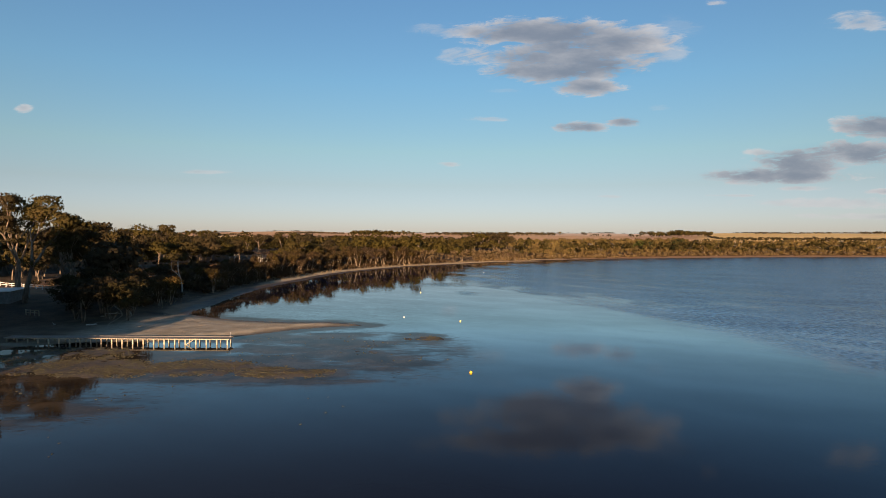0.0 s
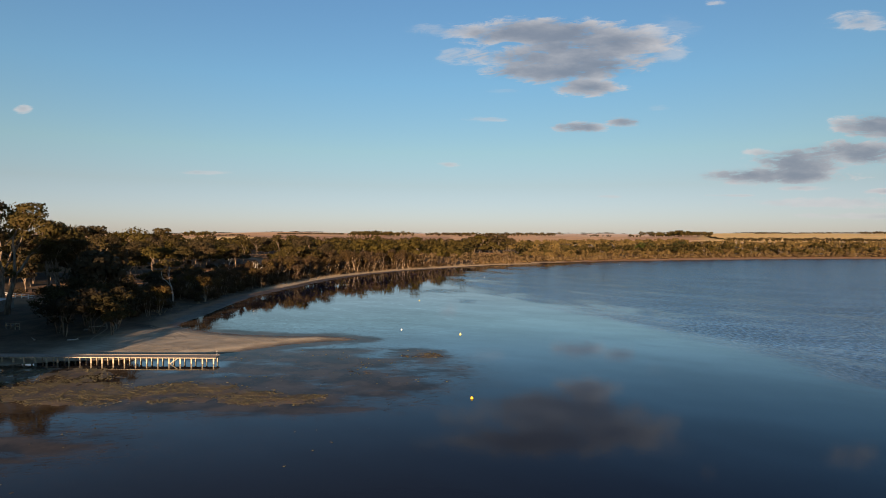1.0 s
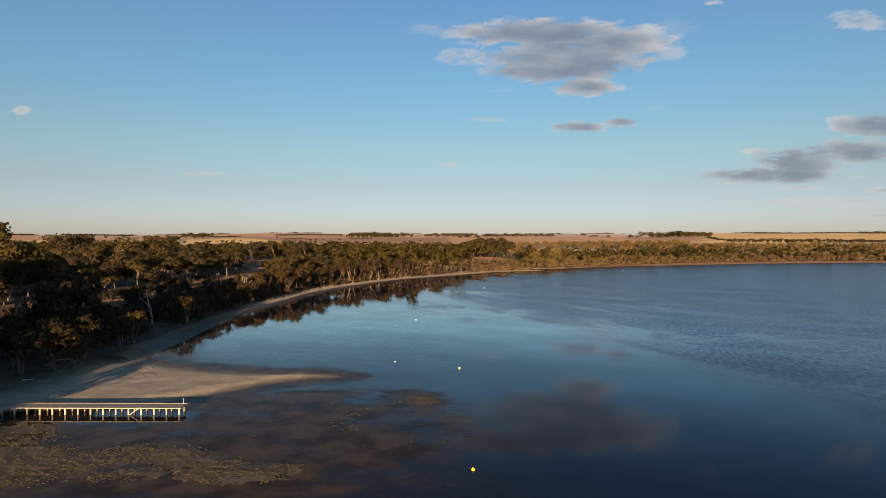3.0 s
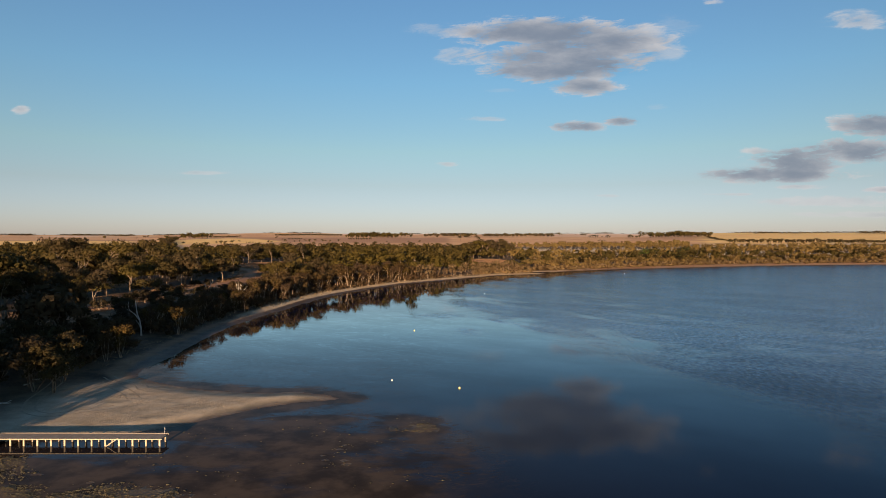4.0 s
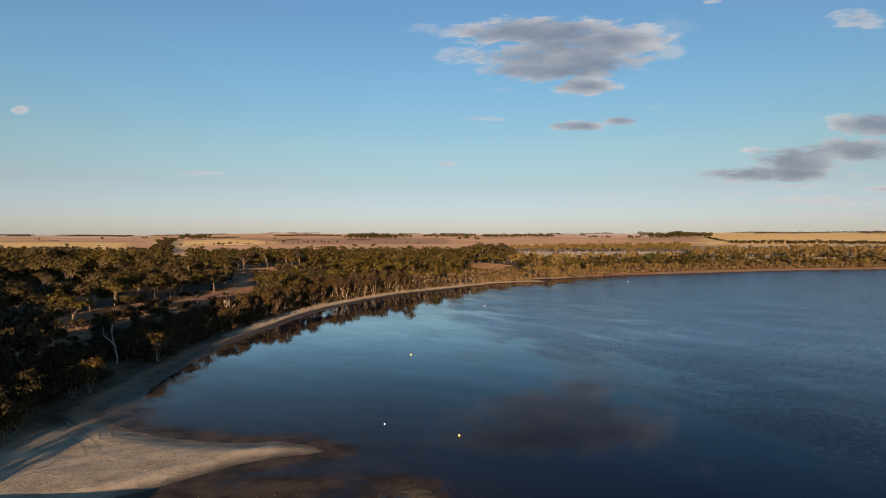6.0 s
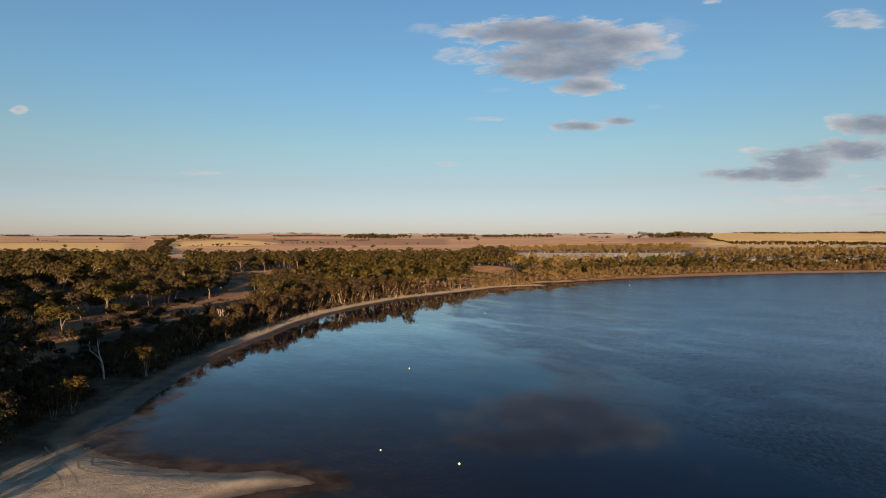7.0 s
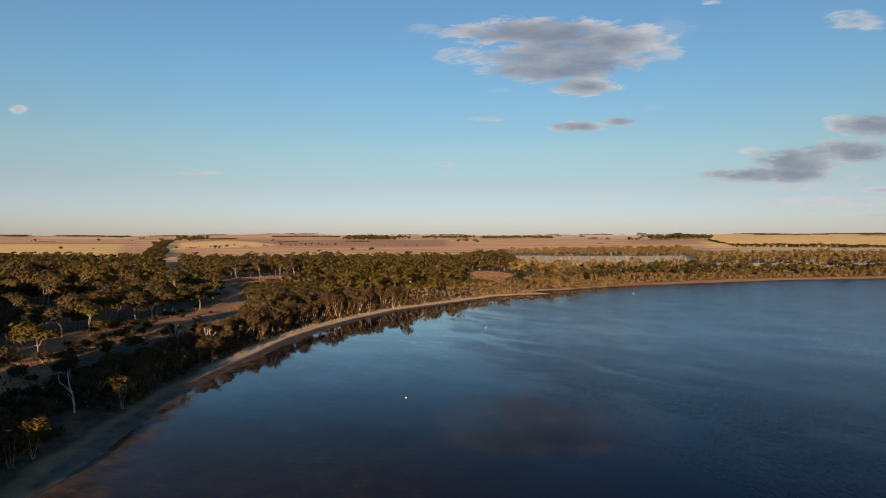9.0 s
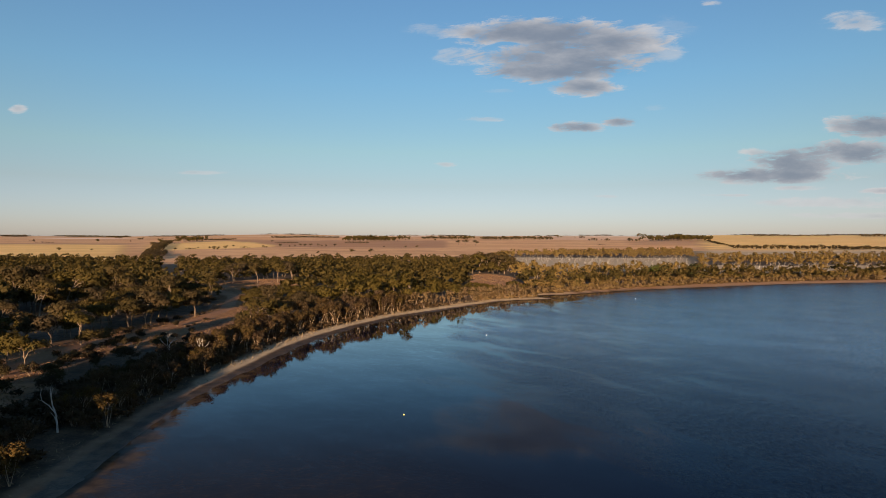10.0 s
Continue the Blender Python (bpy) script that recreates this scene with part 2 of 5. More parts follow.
def water_material():
    m, n = material("lake_water")
    at = n.add("ShaderNodeNewGeometry").outputs["Position"]
    side = n.attribute("side")
    shoal = n.attribute("shoal")
    # the wind's edge, drawn out into fingers, and calm slicks that trail into the ruffled water
    finger = n.noise(n.stretch(at, (0.016, 0.085, 1), turn=(0, 0, 1.04)), 1.0, 4, 0.55, 0.5)
    slick = n.noise(n.stretch(at, (0.021, 0.064, 1), turn=(0, 0, 1.02), place=(3, 1, 0)), 1.0, 5, 0.6, 1.6)
    ragged = n.math("ADD", side, n.math("MULTIPLY", n.math("SUBTRACT", finger, 0.5), n.step(side, -20.0, 25.0, 26.0, 60.0)))
    ruffled = n.math("MAXIMUM", n.step(ragged, -6.0, 12.0), n.math("MULTIPLY", n.attribute("paws"), 0.6))
    trail = n.math("MULTIPLY", n.step(slick, 0.46, 0.66), n.step(side, 8.0, 95.0, 0.95, 0.25))
    patch = n.math("MULTIPLY", ruffled, n.math("SUBTRACT", 1.0, trail))
    ripple = n.noise(n.stretch(at, (2.0, 2.6, 1), turn=(0, 0, 0.45)), 1.0, 3, 0.6)
    chop = n.noise(n.stretch(at, (0.50, 0.60, 1), turn=(0, 0, 0.45)), 1.0, 3, 0.6, 0.4)
    swell = n.noise(at, 0.12, 2, 0.5)
    rough_water = n.math("ADD", n.math("MULTIPLY", ripple, 0.08), n.math("MULTIPLY", chop, 0.13))
    still_water = n.math("ADD", n.math("MULTIPLY", ripple, 0.0025), n.math("MULTIPLY", swell, 0.008))
    murk = n.noise(at, 0.25, 4, 0.6)
    drift = n.noise(n.stretch(at, (0.08, 0.22, 1)), 1.0, 6, 0.72)
    wisp = n.noise(n.stretch(at, (0.8, 2.6, 1), turn=(0, 0, -0.35)), 1.0, 5, 0.7, 1.2)
    weed = n.step(n.math("ADD", shoal, n.math("MULTIPLY", n.math("SUBTRACT", drift, 0.5), n.step(shoal, 0.28, 0.45, 0.5, 2.1))), 0.15, 0.75)
    weed = n.math("MULTIPLY", weed, n.step(shoal, 0.0, 0.2))
    strands = n.math("MULTIPLY", n.step(wisp, 0.50, 0.62), n.step(shoal, 0.05, 0.45, 0.0, 0.95))
    weed = n.math("MAXIMUM", weed, strands)
    speck = n.noise(n.stretch(at, (2.1, 0.65, 1)), 1.0, 2, 0.6)
    deep = n.mix(patch, (0.0025, 0.005, 0.020), (0.003, 0.009, 0.026))
    deep = n.mix(n.attribute("shallow"), deep, (0.014, 0.0125, 0.0155))
    brown = n.mix(n.step(murk, 0.35, 0.65), (0.030, 0.021, 0.013), (0.076, 0.053, 0.034))
    calm = n.add("ShaderNodeBump", ins={"Height": still_water, "Distance": 1.0, "Strength": 1.0})
    bp = n.add("ShaderNodeBump", ins={"Height": rough_water, "Distance": 1.0, "Strength": patch, "Normal": calm.outputs[0]})
    body = n.add("ShaderNodeBsdfDiffuse", ins={"Color": n.mix(weed, deep, brown)})
    mirror = n.add("ShaderNodeBsdfGlossy", ins={"Color": n.mix(patch, (0.87, 0.935, 1.0), (0.77, 0.885, 1.0)), "Roughness": n.step(patch, 0.0, 1.0, 0.015, 0.18),
                                                 "Normal": bp.outputs[0]})
    gloss = n.add("ShaderNodeFresnel", ins={"IOR": 1.33, "Normal": calm.outputs[0]}).outputs[0]
    gloss = n.math("MINIMUM", n.math("MULTIPLY", n.math("POWER", gloss, 2.0), 3.8), 0.61)
    gloss = n.math("MULTIPLY", gloss, n.step(patch, 0.0, 1.0, 1.0, 0.94))
    gloss = n.math("MULTIPLY", gloss, n.step(side, -60.0, 70.0, 1.0, 0.71))
    facets = n.math("MULTIPLY", n.math("SUBTRACT", speck, 0.5), n.math("MULTIPLY", patch, 1.9))
    gloss = n.math("MULTIPLY", gloss, n.math("MAXIMUM", n.math("ADD", 1.0, facets), 0.4))
    film = n.noise(n.stretch(at, (0.035, 0.07, 1), turn=(0, 0, 0.5)), 1.0, 6, 0.65)
    gloss = n.math("MULTIPLY", gloss, n.step(film, 0.3, 0.7, 0.90, 1.10))
    gloss = n.math("MULTIPLY", gloss, n.step(n.attribute("veil"), 0.0, 1.0, 1.0, 0.78))
    scum = n.noise(n.stretch(at, (0.05, 0.12, 1), turn=(0, 0, 0.3)), 1.0, 5, 0.62, 2.2)
    thread = n.step(n.math("ABSOLUTE", n.math("SUBTRACT", scum, 0.5)), 0.016, 0.004)
    gloss = n.math("MULTIPLY", gloss, n.math("ADD", 1.0, n.math("MULTIPLY", thread, n.attribute("bay"))))
    gloss = n.math("MULTIPLY", gloss, n.step(weed, 0.0, 1.0, 1.0, 0.34))
    both = n.add("ShaderNodeMixShader", ins={0: gloss, 1: body.outputs[0], 2: mirror.outputs[0]})
    n.add("ShaderNodeOutputMaterial", ins={"Surface": both.outputs[0]})
    return m


def leaf_material(name, dark, light, dry):
    m, n = material(name)
    geo = n.add("ShaderNodeNewGeometry")
    own = n.add("ShaderNodeObjectInfo").outputs["Random"]
    island = geo.outputs["Random Per Island"]
    clump = n.noise(geo.outputs["Position"], 0.22, 3)
    col = n.mix(n.math("MULTIPLY_ADD", island, 0.6, 0.2), dark, light)
    col = n.mix(n.math("MULTIPLY", n.step(clump, 0.45, 0.7), 0.55), col, dry)
    hue = n.add("ShaderNodeHueSaturation", ins={"Hue": n.math("ADD", 0.488, n.math("MULTIPLY", own, 0.024)),
                                                 "Saturation": n.math("ADD", 0.8, n.math("MULTIPLY", own, 0.3)),
                                                 "Value": n.math("ADD", 0.85, n.math("MULTIPLY", own, 0.3)),
                                                 "Color": col})
    b = n.add("ShaderNodeBsdfPrincipled", ins={"Base Color": hue.outputs[0], "Roughness": 0.7, "Specular IOR Level": 0.12})
    t = n.add("ShaderNodeBsdfTranslucent", ins={"Color": hue.outputs[0]})
    mixed = n.add("ShaderNodeMixShader", ins={0: 0.36, 1: b.outputs[0], 2: t.outputs[0]})
    n.add("ShaderNodeOutputMaterial", ins={"Surface": mixed.outputs[0]})
    return m


def bark_material(name, dark, light, patch=1.2):
    m, n = material(name)
    at = n.add("ShaderNodeNewGeometry").outputs["Position"]
    a = n.noise(n.stretch(at, (1, 1, 0.25)), patch * 2, 4, 0.6)
    b = n.noise(n.stretch(at, (1, 1, 0.15)), 9.0, 3, 0.6)
    col = n.mix(n.step(a, 0.35, 0.65), dark, light)
    col = n.mix(n.math("MULTIPLY", b, 0.4), col, dark)
    finish(n, col, 0.85, b, 0.02)
    return m


def plank_material(name, dark, light):
    m, n = material(name)
    at = n.add("ShaderNodeNewGeometry").outputs["Position"]
    own = n.add("ShaderNodeObjectInfo").outputs["Random"]
    grain = n.noise(n.stretch(at, (3, 3, 14)), 1.0, 4, 0.6)
    stain = n.noise(at, 2.2, 3)
    col = n.mix(n.math("ADD", n.math("MULTIPLY", grain, 0.6), n.math("MULTIPLY", own, 0.4)), dark, light)
    col = n.mix(n.math("MULTIPLY", n.step(stain, 0.5, 0.75), 0.5), col, dark)
    finish(n, col, 0.8, grain, 0.01)
    return m


def plain_material(name, a, b, rough=0.5, scale=6.0):
    m, n = material(name)
    at = n.add("ShaderNodeNewGeometry").outputs["Position"]
    v = n.noise(at, scale, 4, 0.6)
    finish(n, n.mix(n.step(v, 0.35, 0.7), a, b), rough, v, 0.004, 0.4)
    return m


M_GROUND, M_WATER = ground_material(), water_material()
M_LEAF = {
    "gum": leaf_material("gum_leaves", (0.050, 0.0365, 0.0115), (0.072, 0.053, 0.0165), (0.084, 0.054, 0.0205)),
    "paperbark": leaf_material("paperbark_leaves", (0.062, 0.040, 0.0165), (0.096, 0.062, 0.025), (0.106, 0.061, 0.028)),
    # paperbark colours about doubled: the far bank's sunlight put into the leaves
    "sunlit": leaf_material("swamp_paperbark_leaves", (0.128, 0.085, 0.034), (0.190, 0.129, 0.052), (0.205, 0.126, 0.059)),
    "green": leaf_material("bright_leaves", (0.048, 0.056, 0.016), (0.095, 0.102, 0.028), (0.090, 0.084, 0.028)),
    "weed": leaf_material("dry_weed", (0.105, 0.088, 0.054), (0.235, 0.198, 0.124), (0.16, 0.130, 0.078)),
    "hay": leaf_material("dry_grass_blades", (0.17, 0.093, 0.040), (0.25, 0.142, 0.060), (0.22, 0.126, 0.054)),
    "straw": leaf_material("dry_sedge", (0.15, 0.108, 0.064), (0.33, 0.25, 0.155), (0.24, 0.172, 0.10)),
    "dry": leaf_material("dry_leaves", (0.032, 0.024, 0.0105), (0.060, 0.044, 0.0195), (0.060, 0.044, 0.019)),
}
M_BARK = {
    "gum": bark_material("gum_bark", (0.09, 0.062, 0.042), (0.25, 0.19, 0.135)),
    "paperbark": bark_material("paperbark_bark", (0.15, 0.105, 0.07), (0.42, 0.325, 0.23)),
    "dead": bark_material("bleached_wood", (0.25, 0.225, 0.195), (0.50, 0.465, 0.42)),
}
M_TIMBER = plank_material("pale_timber", (0.30, 0.23, 0.15), (0.58, 0.49, 0.36))
M_DECK = plank_material("grey_decking", (0.17, 0.14, 0.115), (0.30, 0.255, 0.21))
M_WHITE = plain_material("white_paint", (0.66, 0.63, 0.58), (0.82, 0.80, 0.76))
M_YELLOW = plain_material("yellow_plastic", (0.82, 0.50, 0.03), (0.86, 0.57, 0.06), 0.35)
M_PALE_YELLOW = plain_material("faded_yellow_plastic", (0.80, 0.66, 0.22), (0.84, 0.72, 0.32), 0.4)
M_PLASTIC_WHITE = plain_material("white_plastic", (0.74, 0.74, 0.72), (0.84, 0.84, 0.82), 0.35)
M_STEEL = plain_material("galvanised_steel", (0.40, 0.40, 0.40), (0.55, 0.55, 0.55), 0.4)
M_CREAM = plain_material("cream_paint", (0.55, 0.50, 0.36), (0.66, 0.60, 0.45))
M_RUT = plain_material("damp_sand", (0.19, 0.15, 0.103), (0.29, 0.235, 0.168), 0.9, 3.0)
M_BLOCKWORK = plain_material("concrete_block", (0.19, 0.18, 0.165), (0.27, 0.255, 0.235), 0.9, 2.0)
M_DARK = plain_material("dark_rope", (0.03, 0.03, 0.03), (0.06, 0.055, 0.05), 0.7)


# ---------------------------------------------------------------- land and water
# the lake's edge, from the south round the spit and the bay to the far shore
SHORE = [
    (-60, -700), (-56, -60), (-51, 0), (-47, 30), (-48, 46), (-50, 57), (-53, 66), (-57, 74), (-57, 80), (-50, 83.4), (-42, 84.6), (-35, 86.4),
    (-30.5, 89.5), (-25.9, 94), (-23.3, 96.8), (-18.8, 99.3), (-13.6, 101.0), (-15.9, 103.0), (-20.3, 104.8),
    (-25.5, 104), (-34, 105.6), (-39, 107.7), (-44, 110.6), (-48.5, 114), (-51.0, 118.5), (-52.4, 126.8),
    (-53.0, 136.2), (-54.0, 149.3), (-54.6, 164), (-54.3, 174), (-53.4, 183), (-51.2, 201), (-49.8, 213),
    (-47.6, 233), (-42, 255), (-33.7, 278), (-18.4, 309), (7, 341), (20, 357), (33, 373), (48, 381.5), (63, 386.5), (66.5, 389.5), (63, 393),
    (54, 398), (55, 405), (63, 409), (78.4, 413.4), (103.8, 431.7), (134.0, 449.9), (273, 509), (363, 529), (520, 560), (900, 620), (1700, 560), (1700, -700),
]
EDGE = np.array(SHORE, float)


def smooth(v, a, b):
    t = np.clip((v - a) / (b - a), 0, 1)
    return t * t * (3 - 2 * t)


def inland(x, y):
    """Metres from the lake's edge, positive on land."""
    best, odd = np.full(x.shape, 1e9), np.zeros(x.shape, bool)
    for (ax, ay), (bx, by) in zip(EDGE, np.roll(EDGE, -1, 0)):
        dx, dy = bx - ax, by - ay
        t = np.clip(((x - ax) * dx + (y - ay) * dy) / (dx * dx + dy * dy), 0, 1)
        best = np.minimum(best, np.hypot(x - ax - t * dx, y - ay - t * dy))
        if dy:
            odd ^= ((ay > y) != (by > y)) & (x < ax + (y - ay) * dx / dy)
    return np.where(odd, -best, best)


def waves(x, y, scale, seed):
    """A smooth random field of about -1 to 1: a sum of turned sines."""
    rng = np.random.default_rng(seed)
    total = 0
    for k in range(9):
        a, p = rng.uniform(0, 2 * math.pi, 2)
        f = 2 * math.pi / scale * rng.uniform(0.5, 1.9)
        total = total + np.sin(f * (x * math.cos(a) + y * math.sin(a)) + p)
    return total / 4.5


def flats(x, y):
    """1 on the weedy mud flats south of the jetty and off the spit's point."""
    a = np.exp(-(((x + 34) / 22) ** 2 + ((y - 67.5) / 6.4) ** 2) ** 2)
    a = np.maximum(a, np.exp(-(((x + 17) / 8) ** 2 + ((y - 65.5) / 3.6) ** 2) ** 2))
    a = np.maximum(a, 0.36 * np.exp(-(((x + 40) / 14) ** 2 + ((y - 51) / 9) ** 2) ** 2))
    a = np.maximum(a, 0.80 * np.exp(-(((x + 46) / 13) ** 2 + ((y - 74) / 8.5) ** 2) ** 2))
    b = 0.74 * np.exp(-(((x + 4) / 5.5) ** 2 + ((y - 89) / 4.5) ** 2) ** 2)
    c = 0.52 * np.exp(-(((x + 17) / 21) ** 2 + ((y - 79) / 17) ** 2) ** 2)
    out = np.maximum(np.maximum(a, b), c * (1 - smooth(y, 91, 98)))
    return out + 0.16 * waves(x * 0.6, y, 6.5, 15) * smooth(out, 0.1, 0.4)


def land_height(x, y, d=None):
    d = inland(x, y) if d is None else d
    r = np.hypot(x, y)
    north = smooth(y, 100, 125)
    rise = np.where(d < 0, -0.5 * smooth(-d, 0, 14) - 1.2 * smooth(-d, 10, 60),
                    0.30 * smooth(d, 0, 5) + (0.06 + 1.2 * north) * smooth(d, 4, 16) + (0.3 + 0.5 * north) * smooth(d, 20, 80))
    rise = rise + 0.06 * waves(x, y, 9, 3) * smooth(np.abs(d), 0, 4) * (d > 0) + 0.25 * waves(x, y, 60, 4) * smooth(d, 20, 70)
    spit = smooth(x, -52, -44) * smooth(y, 84, 88) * (1 - smooth(y, 112, 118)) * (d > 0)
    rise = rise * (1 - spit) + spit * (0.32 * smooth(d, 0, 4) + 0.03 * waves(x, y, 4, 5) * smooth(d, 0, 2))
    flat = flats(x, y) * (d < 1)
    bed = np.minimum(-0.17 + 0.22 * flats(x, y), 0.022) + 0.022 * waves(x * 0.4, y, 7.0, 6) + 0.040 * waves(x * 0.7, y, 1.9, 7)
    rise = np.where(d < 0, np.maximum(rise, np.where(flat > 0.02, bed, -9)), rise)
    width = (3.0 + 1.2 * smooth(y, 180, 230)) * smooth(y, 113, 124) * (1 - 0.7 * smooth(y, 300, 380)) + 0.01
    shelf = 0.05 - 0.06 * -d / width + 0.005 * waves(x, y, 2.6, 17) + 0.010 * waves(x, y, 9, 18)
    rise = np.where((d < 0) & (-d < 1.4 * width), np.maximum(rise, shelf), rise)
    far = np.clip((r - 950) / 3750, 0, 1.3)
    hills = 46 * far ** 1.15 + 5.0 * far * waves(x, y, 1500, 8) + 2.0 * smooth(r, 900, 1500) * waves(x, y, 420, 9)
    east = smooth(x / np.maximum(y, 1), 0.3, 0.8)
    west = 0.5 + 0.5 * smooth(x / np.maximum(y, 1), -0.55, -0.22)
    return rise + (hills * west + 7 * far * east) * (y > 0)


def axis(stops):
    out = []
    for a, b, step in stops:
        out += list(np.arange(a, b, step))
    return np.array(out + [stops[-1][1]])


def grid_mesh(name, xs, ys, height, keep=None):
    x, y = np.meshgrid(xs, ys)
    z = height(x, y)
    co = np.stack([x, y, z], -1).reshape(-1, 3)
    nx, ny = len(xs), len(ys)
    i = np.arange(nx * ny).reshape(ny, nx)
    quads = np.stack([i[:-1, :-1], i[:-1, 1:], i[1:, 1:], i[1:, :-1]], -1).reshape(-1, 4)
    if keep is not None:
        quads = quads[keep(co[quads].mean(1))]
    return array_mesh(name, co, quads), x.ravel(), y.ravel()


def array_mesh(name, co, quads, out=None):
    """A mesh of quads from arrays; out: which way the foliage faces at each corner."""
    me = bpy.data.meshes.new(name)
    me.vertices.add(len(co))
    me.vertices.foreach_set("co", np.asarray(co, np.float32).ravel())
    me.loops.add(quads.size)
    me.loops.foreach_set("vertex_index", np.asarray(quads, np.int32).ravel())
    me.polygons.add(len(quads))
    me.polygons.foreach_set("loop_start", np.arange(0, quads.size, 4, dtype=np.int32))
    me.update(calc_edges=True)
    if out is not None:
        me.shade_smooth()
        me.normals_split_custom_set_from_vertices(np.asarray(out, np.float32))
    return me


def give(me, name, values):
    a = me.attributes.new(name, "FLOAT", "POINT")
    a.data.foreach_set("value", np.asarray(values, np.float32))


def line_weight(x, y, points, half):
    best = np.full(x.shape, 1e9)
    for (ax, ay), (bx, by) in zip(points, points[1:]):
        dx, dy = bx - ax, by - ay
        t = np.clip(((x - ax) * dx + (y - ay) * dy) / (dx * dx + dy * dy), 0, 1)
        best = np.minimum(best, np.hypot(x - ax - t * dx, y - ay - t * dy))
    return 1 - smooth(best, half * 0.6, half * 1.2)


def marsh_at(x, y):
    """1 on the pale flats among the woods behind the far shore."""
    b = y - 0.10 * x + 22 * waves(x, y, 260, 21)
    lean = x / np.maximum(y, 1)
    m = smooth(b, 560, 580) * (1 - smooth(b, 715, 735)) * smooth(x, 225, 300)
    m = np.maximum(m, smooth(b, 635, 665) * (1 - smooth(b, 985, 1015)) * smooth(x, 85, 110) * (1 - smooth(lean, 0.36, 0.44)))
    m = np.maximum(m, smooth(b, 950, 980) * (1 - smooth(b, 1290, 1320)) * smooth(lean, 0.38, 0.46))
    return m


PARK_ROAD = [(-178, 250), (-167, 290), (-169, 335)]
ROAD = [(-88, 150), (-100, 179), (-108, 211), (-105, 231), (-97, 252), (-93, 285), (-94, 312), (-112, 375), (-164, 445), (-205, 500),
        (-285, 683), (-395, 905)]

def open_ground(x, y):
    """True where no trees stand: roads, lawns and clearings."""
    road = (line_weight(x, y, ROAD, 7.5) > 0.4) | ((line_weight(x, y, ROAD, 8.5) > 0.4) & (y > 400))
    lawn = (np.hypot((x + 141) / 15, (y - 262) / 22) < 1) | (np.hypot((x + 86) / 19, (y - 268) / 43) < 1)
    lawn |= (np.hypot((x - 42) / 20, (y - 505) / 80) < 1) | (np.hypot((x + 121) / 30, (y - 446) / 62) < 1)
    lawn |= (np.hypot((x + 178) / 9, (y - 420) / 40) < 1) | (np.hypot((x + 98) / 14, (y - 143) / 12) < 1)
    lawn |= line_weight(x, y, [(-90, 152), (-101, 178), (-108, 203), (-103, 222), (-100, 240), (-94, 258), (-91, 280), (-92, 305)], 12.5) > 0.4
    lawn |= np.hypot((x + 152) / 20, (y - 272) / 42) < 1
    return road | lawn


GX = axis([(-5200, -1200, 160), (-1200, -320, 22), (-320, -75, 5.5), (-75, 6, 0.62), (6, 120, 3.5), (120, 700, 14),
           (700, 1800, 60), (1800, 5200, 160)])
GY = axis([(-800, -100, 60), (-100, 38, 5), (38, 135, 0.62), (135, 420, 3.4), (420, 1000, 9), (1000, 2200, 30),
           (2200, 4900, 80)])
me, gx, gy = grid_mesh("ground", GX, GY, land_height)
gd, gr = inland(gx, gy), np.hypot(gx, gy)
heading = gx / np.maximum(gy, 1)
bank = 3.1 + 1.2 * smooth(gy, 175, 215) + 0.8 * waves(gx, gy, 18, 11) + 4 * smooth(gx, 60, 200) + 0.8 * smooth(gy, 110, 118) * (1 - smooth(gy, 125, 145))
# less sand on the beach head and west bank, painting in tree shade
give(me, "sand", np.clip((1 - smooth(gd, bank * 0.8, bank * 1.3)) * smooth(gd, -0.4, 0.9) * (gy > 80) * (1 - 0.75 * smooth(gy, 108, 117) * (1 - smooth(gy, 165, 200))) * (1 - 0.7 * smooth(gy, 175, 215))
     + (1 - smooth(gd, 14, 22)) * smooth(gd, 0, 1) * smooth(gy, 72, 80) * (1 - smooth(gy, 105, 113)) * (gx < -8) * (1 - 0.85 * smooth(-gx, 50, 59)), 0, 1))
north_bay = 1.5 * smooth(gy, 108, 120) * (1 - smooth(gy, 300, 360)) * (0.8 + 0.5 * waves(gx, gy, 5, 41))
wet = smooth(gy, 87, 91) * (1 - smooth(gy, 110, 114)) * (1 - smooth(gd, 0.3, 2.4 + 0.9 * waves(gx, gy, 4, 43)))
# wet mud by the water; the 0.45 term paints shade on the dry bank
give(me, "mud", np.maximum(0.7 * wet, np.maximum(1 - smooth(gd, -0.8 + 0.5 * north_bay, 0.8 + 0.8 * north_bay), (gd < 14) * (1 - smooth(gy, 74, 84)) * 0.9))
     + 0.45 * smooth(gy, 110, 118) * (1 - smooth(gy, 165, 200)) * (1 - smooth(gd, bank * 1.2, bank * 2)) * (gd > 0))
earth_bank = smooth(gy, 112, 120) * (1 - smooth(gy, 160, 190)) * (1 - smooth(gd, bank * 0.9, bank * 1.2)) * (gd > 0)
give(me, "track", np.maximum(0.7 * earth_bank + smooth(gx, 40, 120) * (1 - smooth(gd, bank, bank * 1.6)) * (gd > 0), np.clip(line_weight(gx, gy, ROAD, 2.6) + line_weight(gx, gy, PARK_ROAD, 2.6), 0, 1) * (gd > 10)))
start = np.interp(heading, [-0.6, -0.45, 0.05, 0.10, 0.3, 0.8], [870, 760, 770, 1180, 1400, 1600])
field = smooth(gr + 30 * waves(gx, gy, 700, 12), start, start + 40) * (gy > 100)
west = 1 - smooth(heading, -0.52, -0.50)
east = smooth(heading, 0.425, 0.44) * smooth(gr, 1500, 1600)
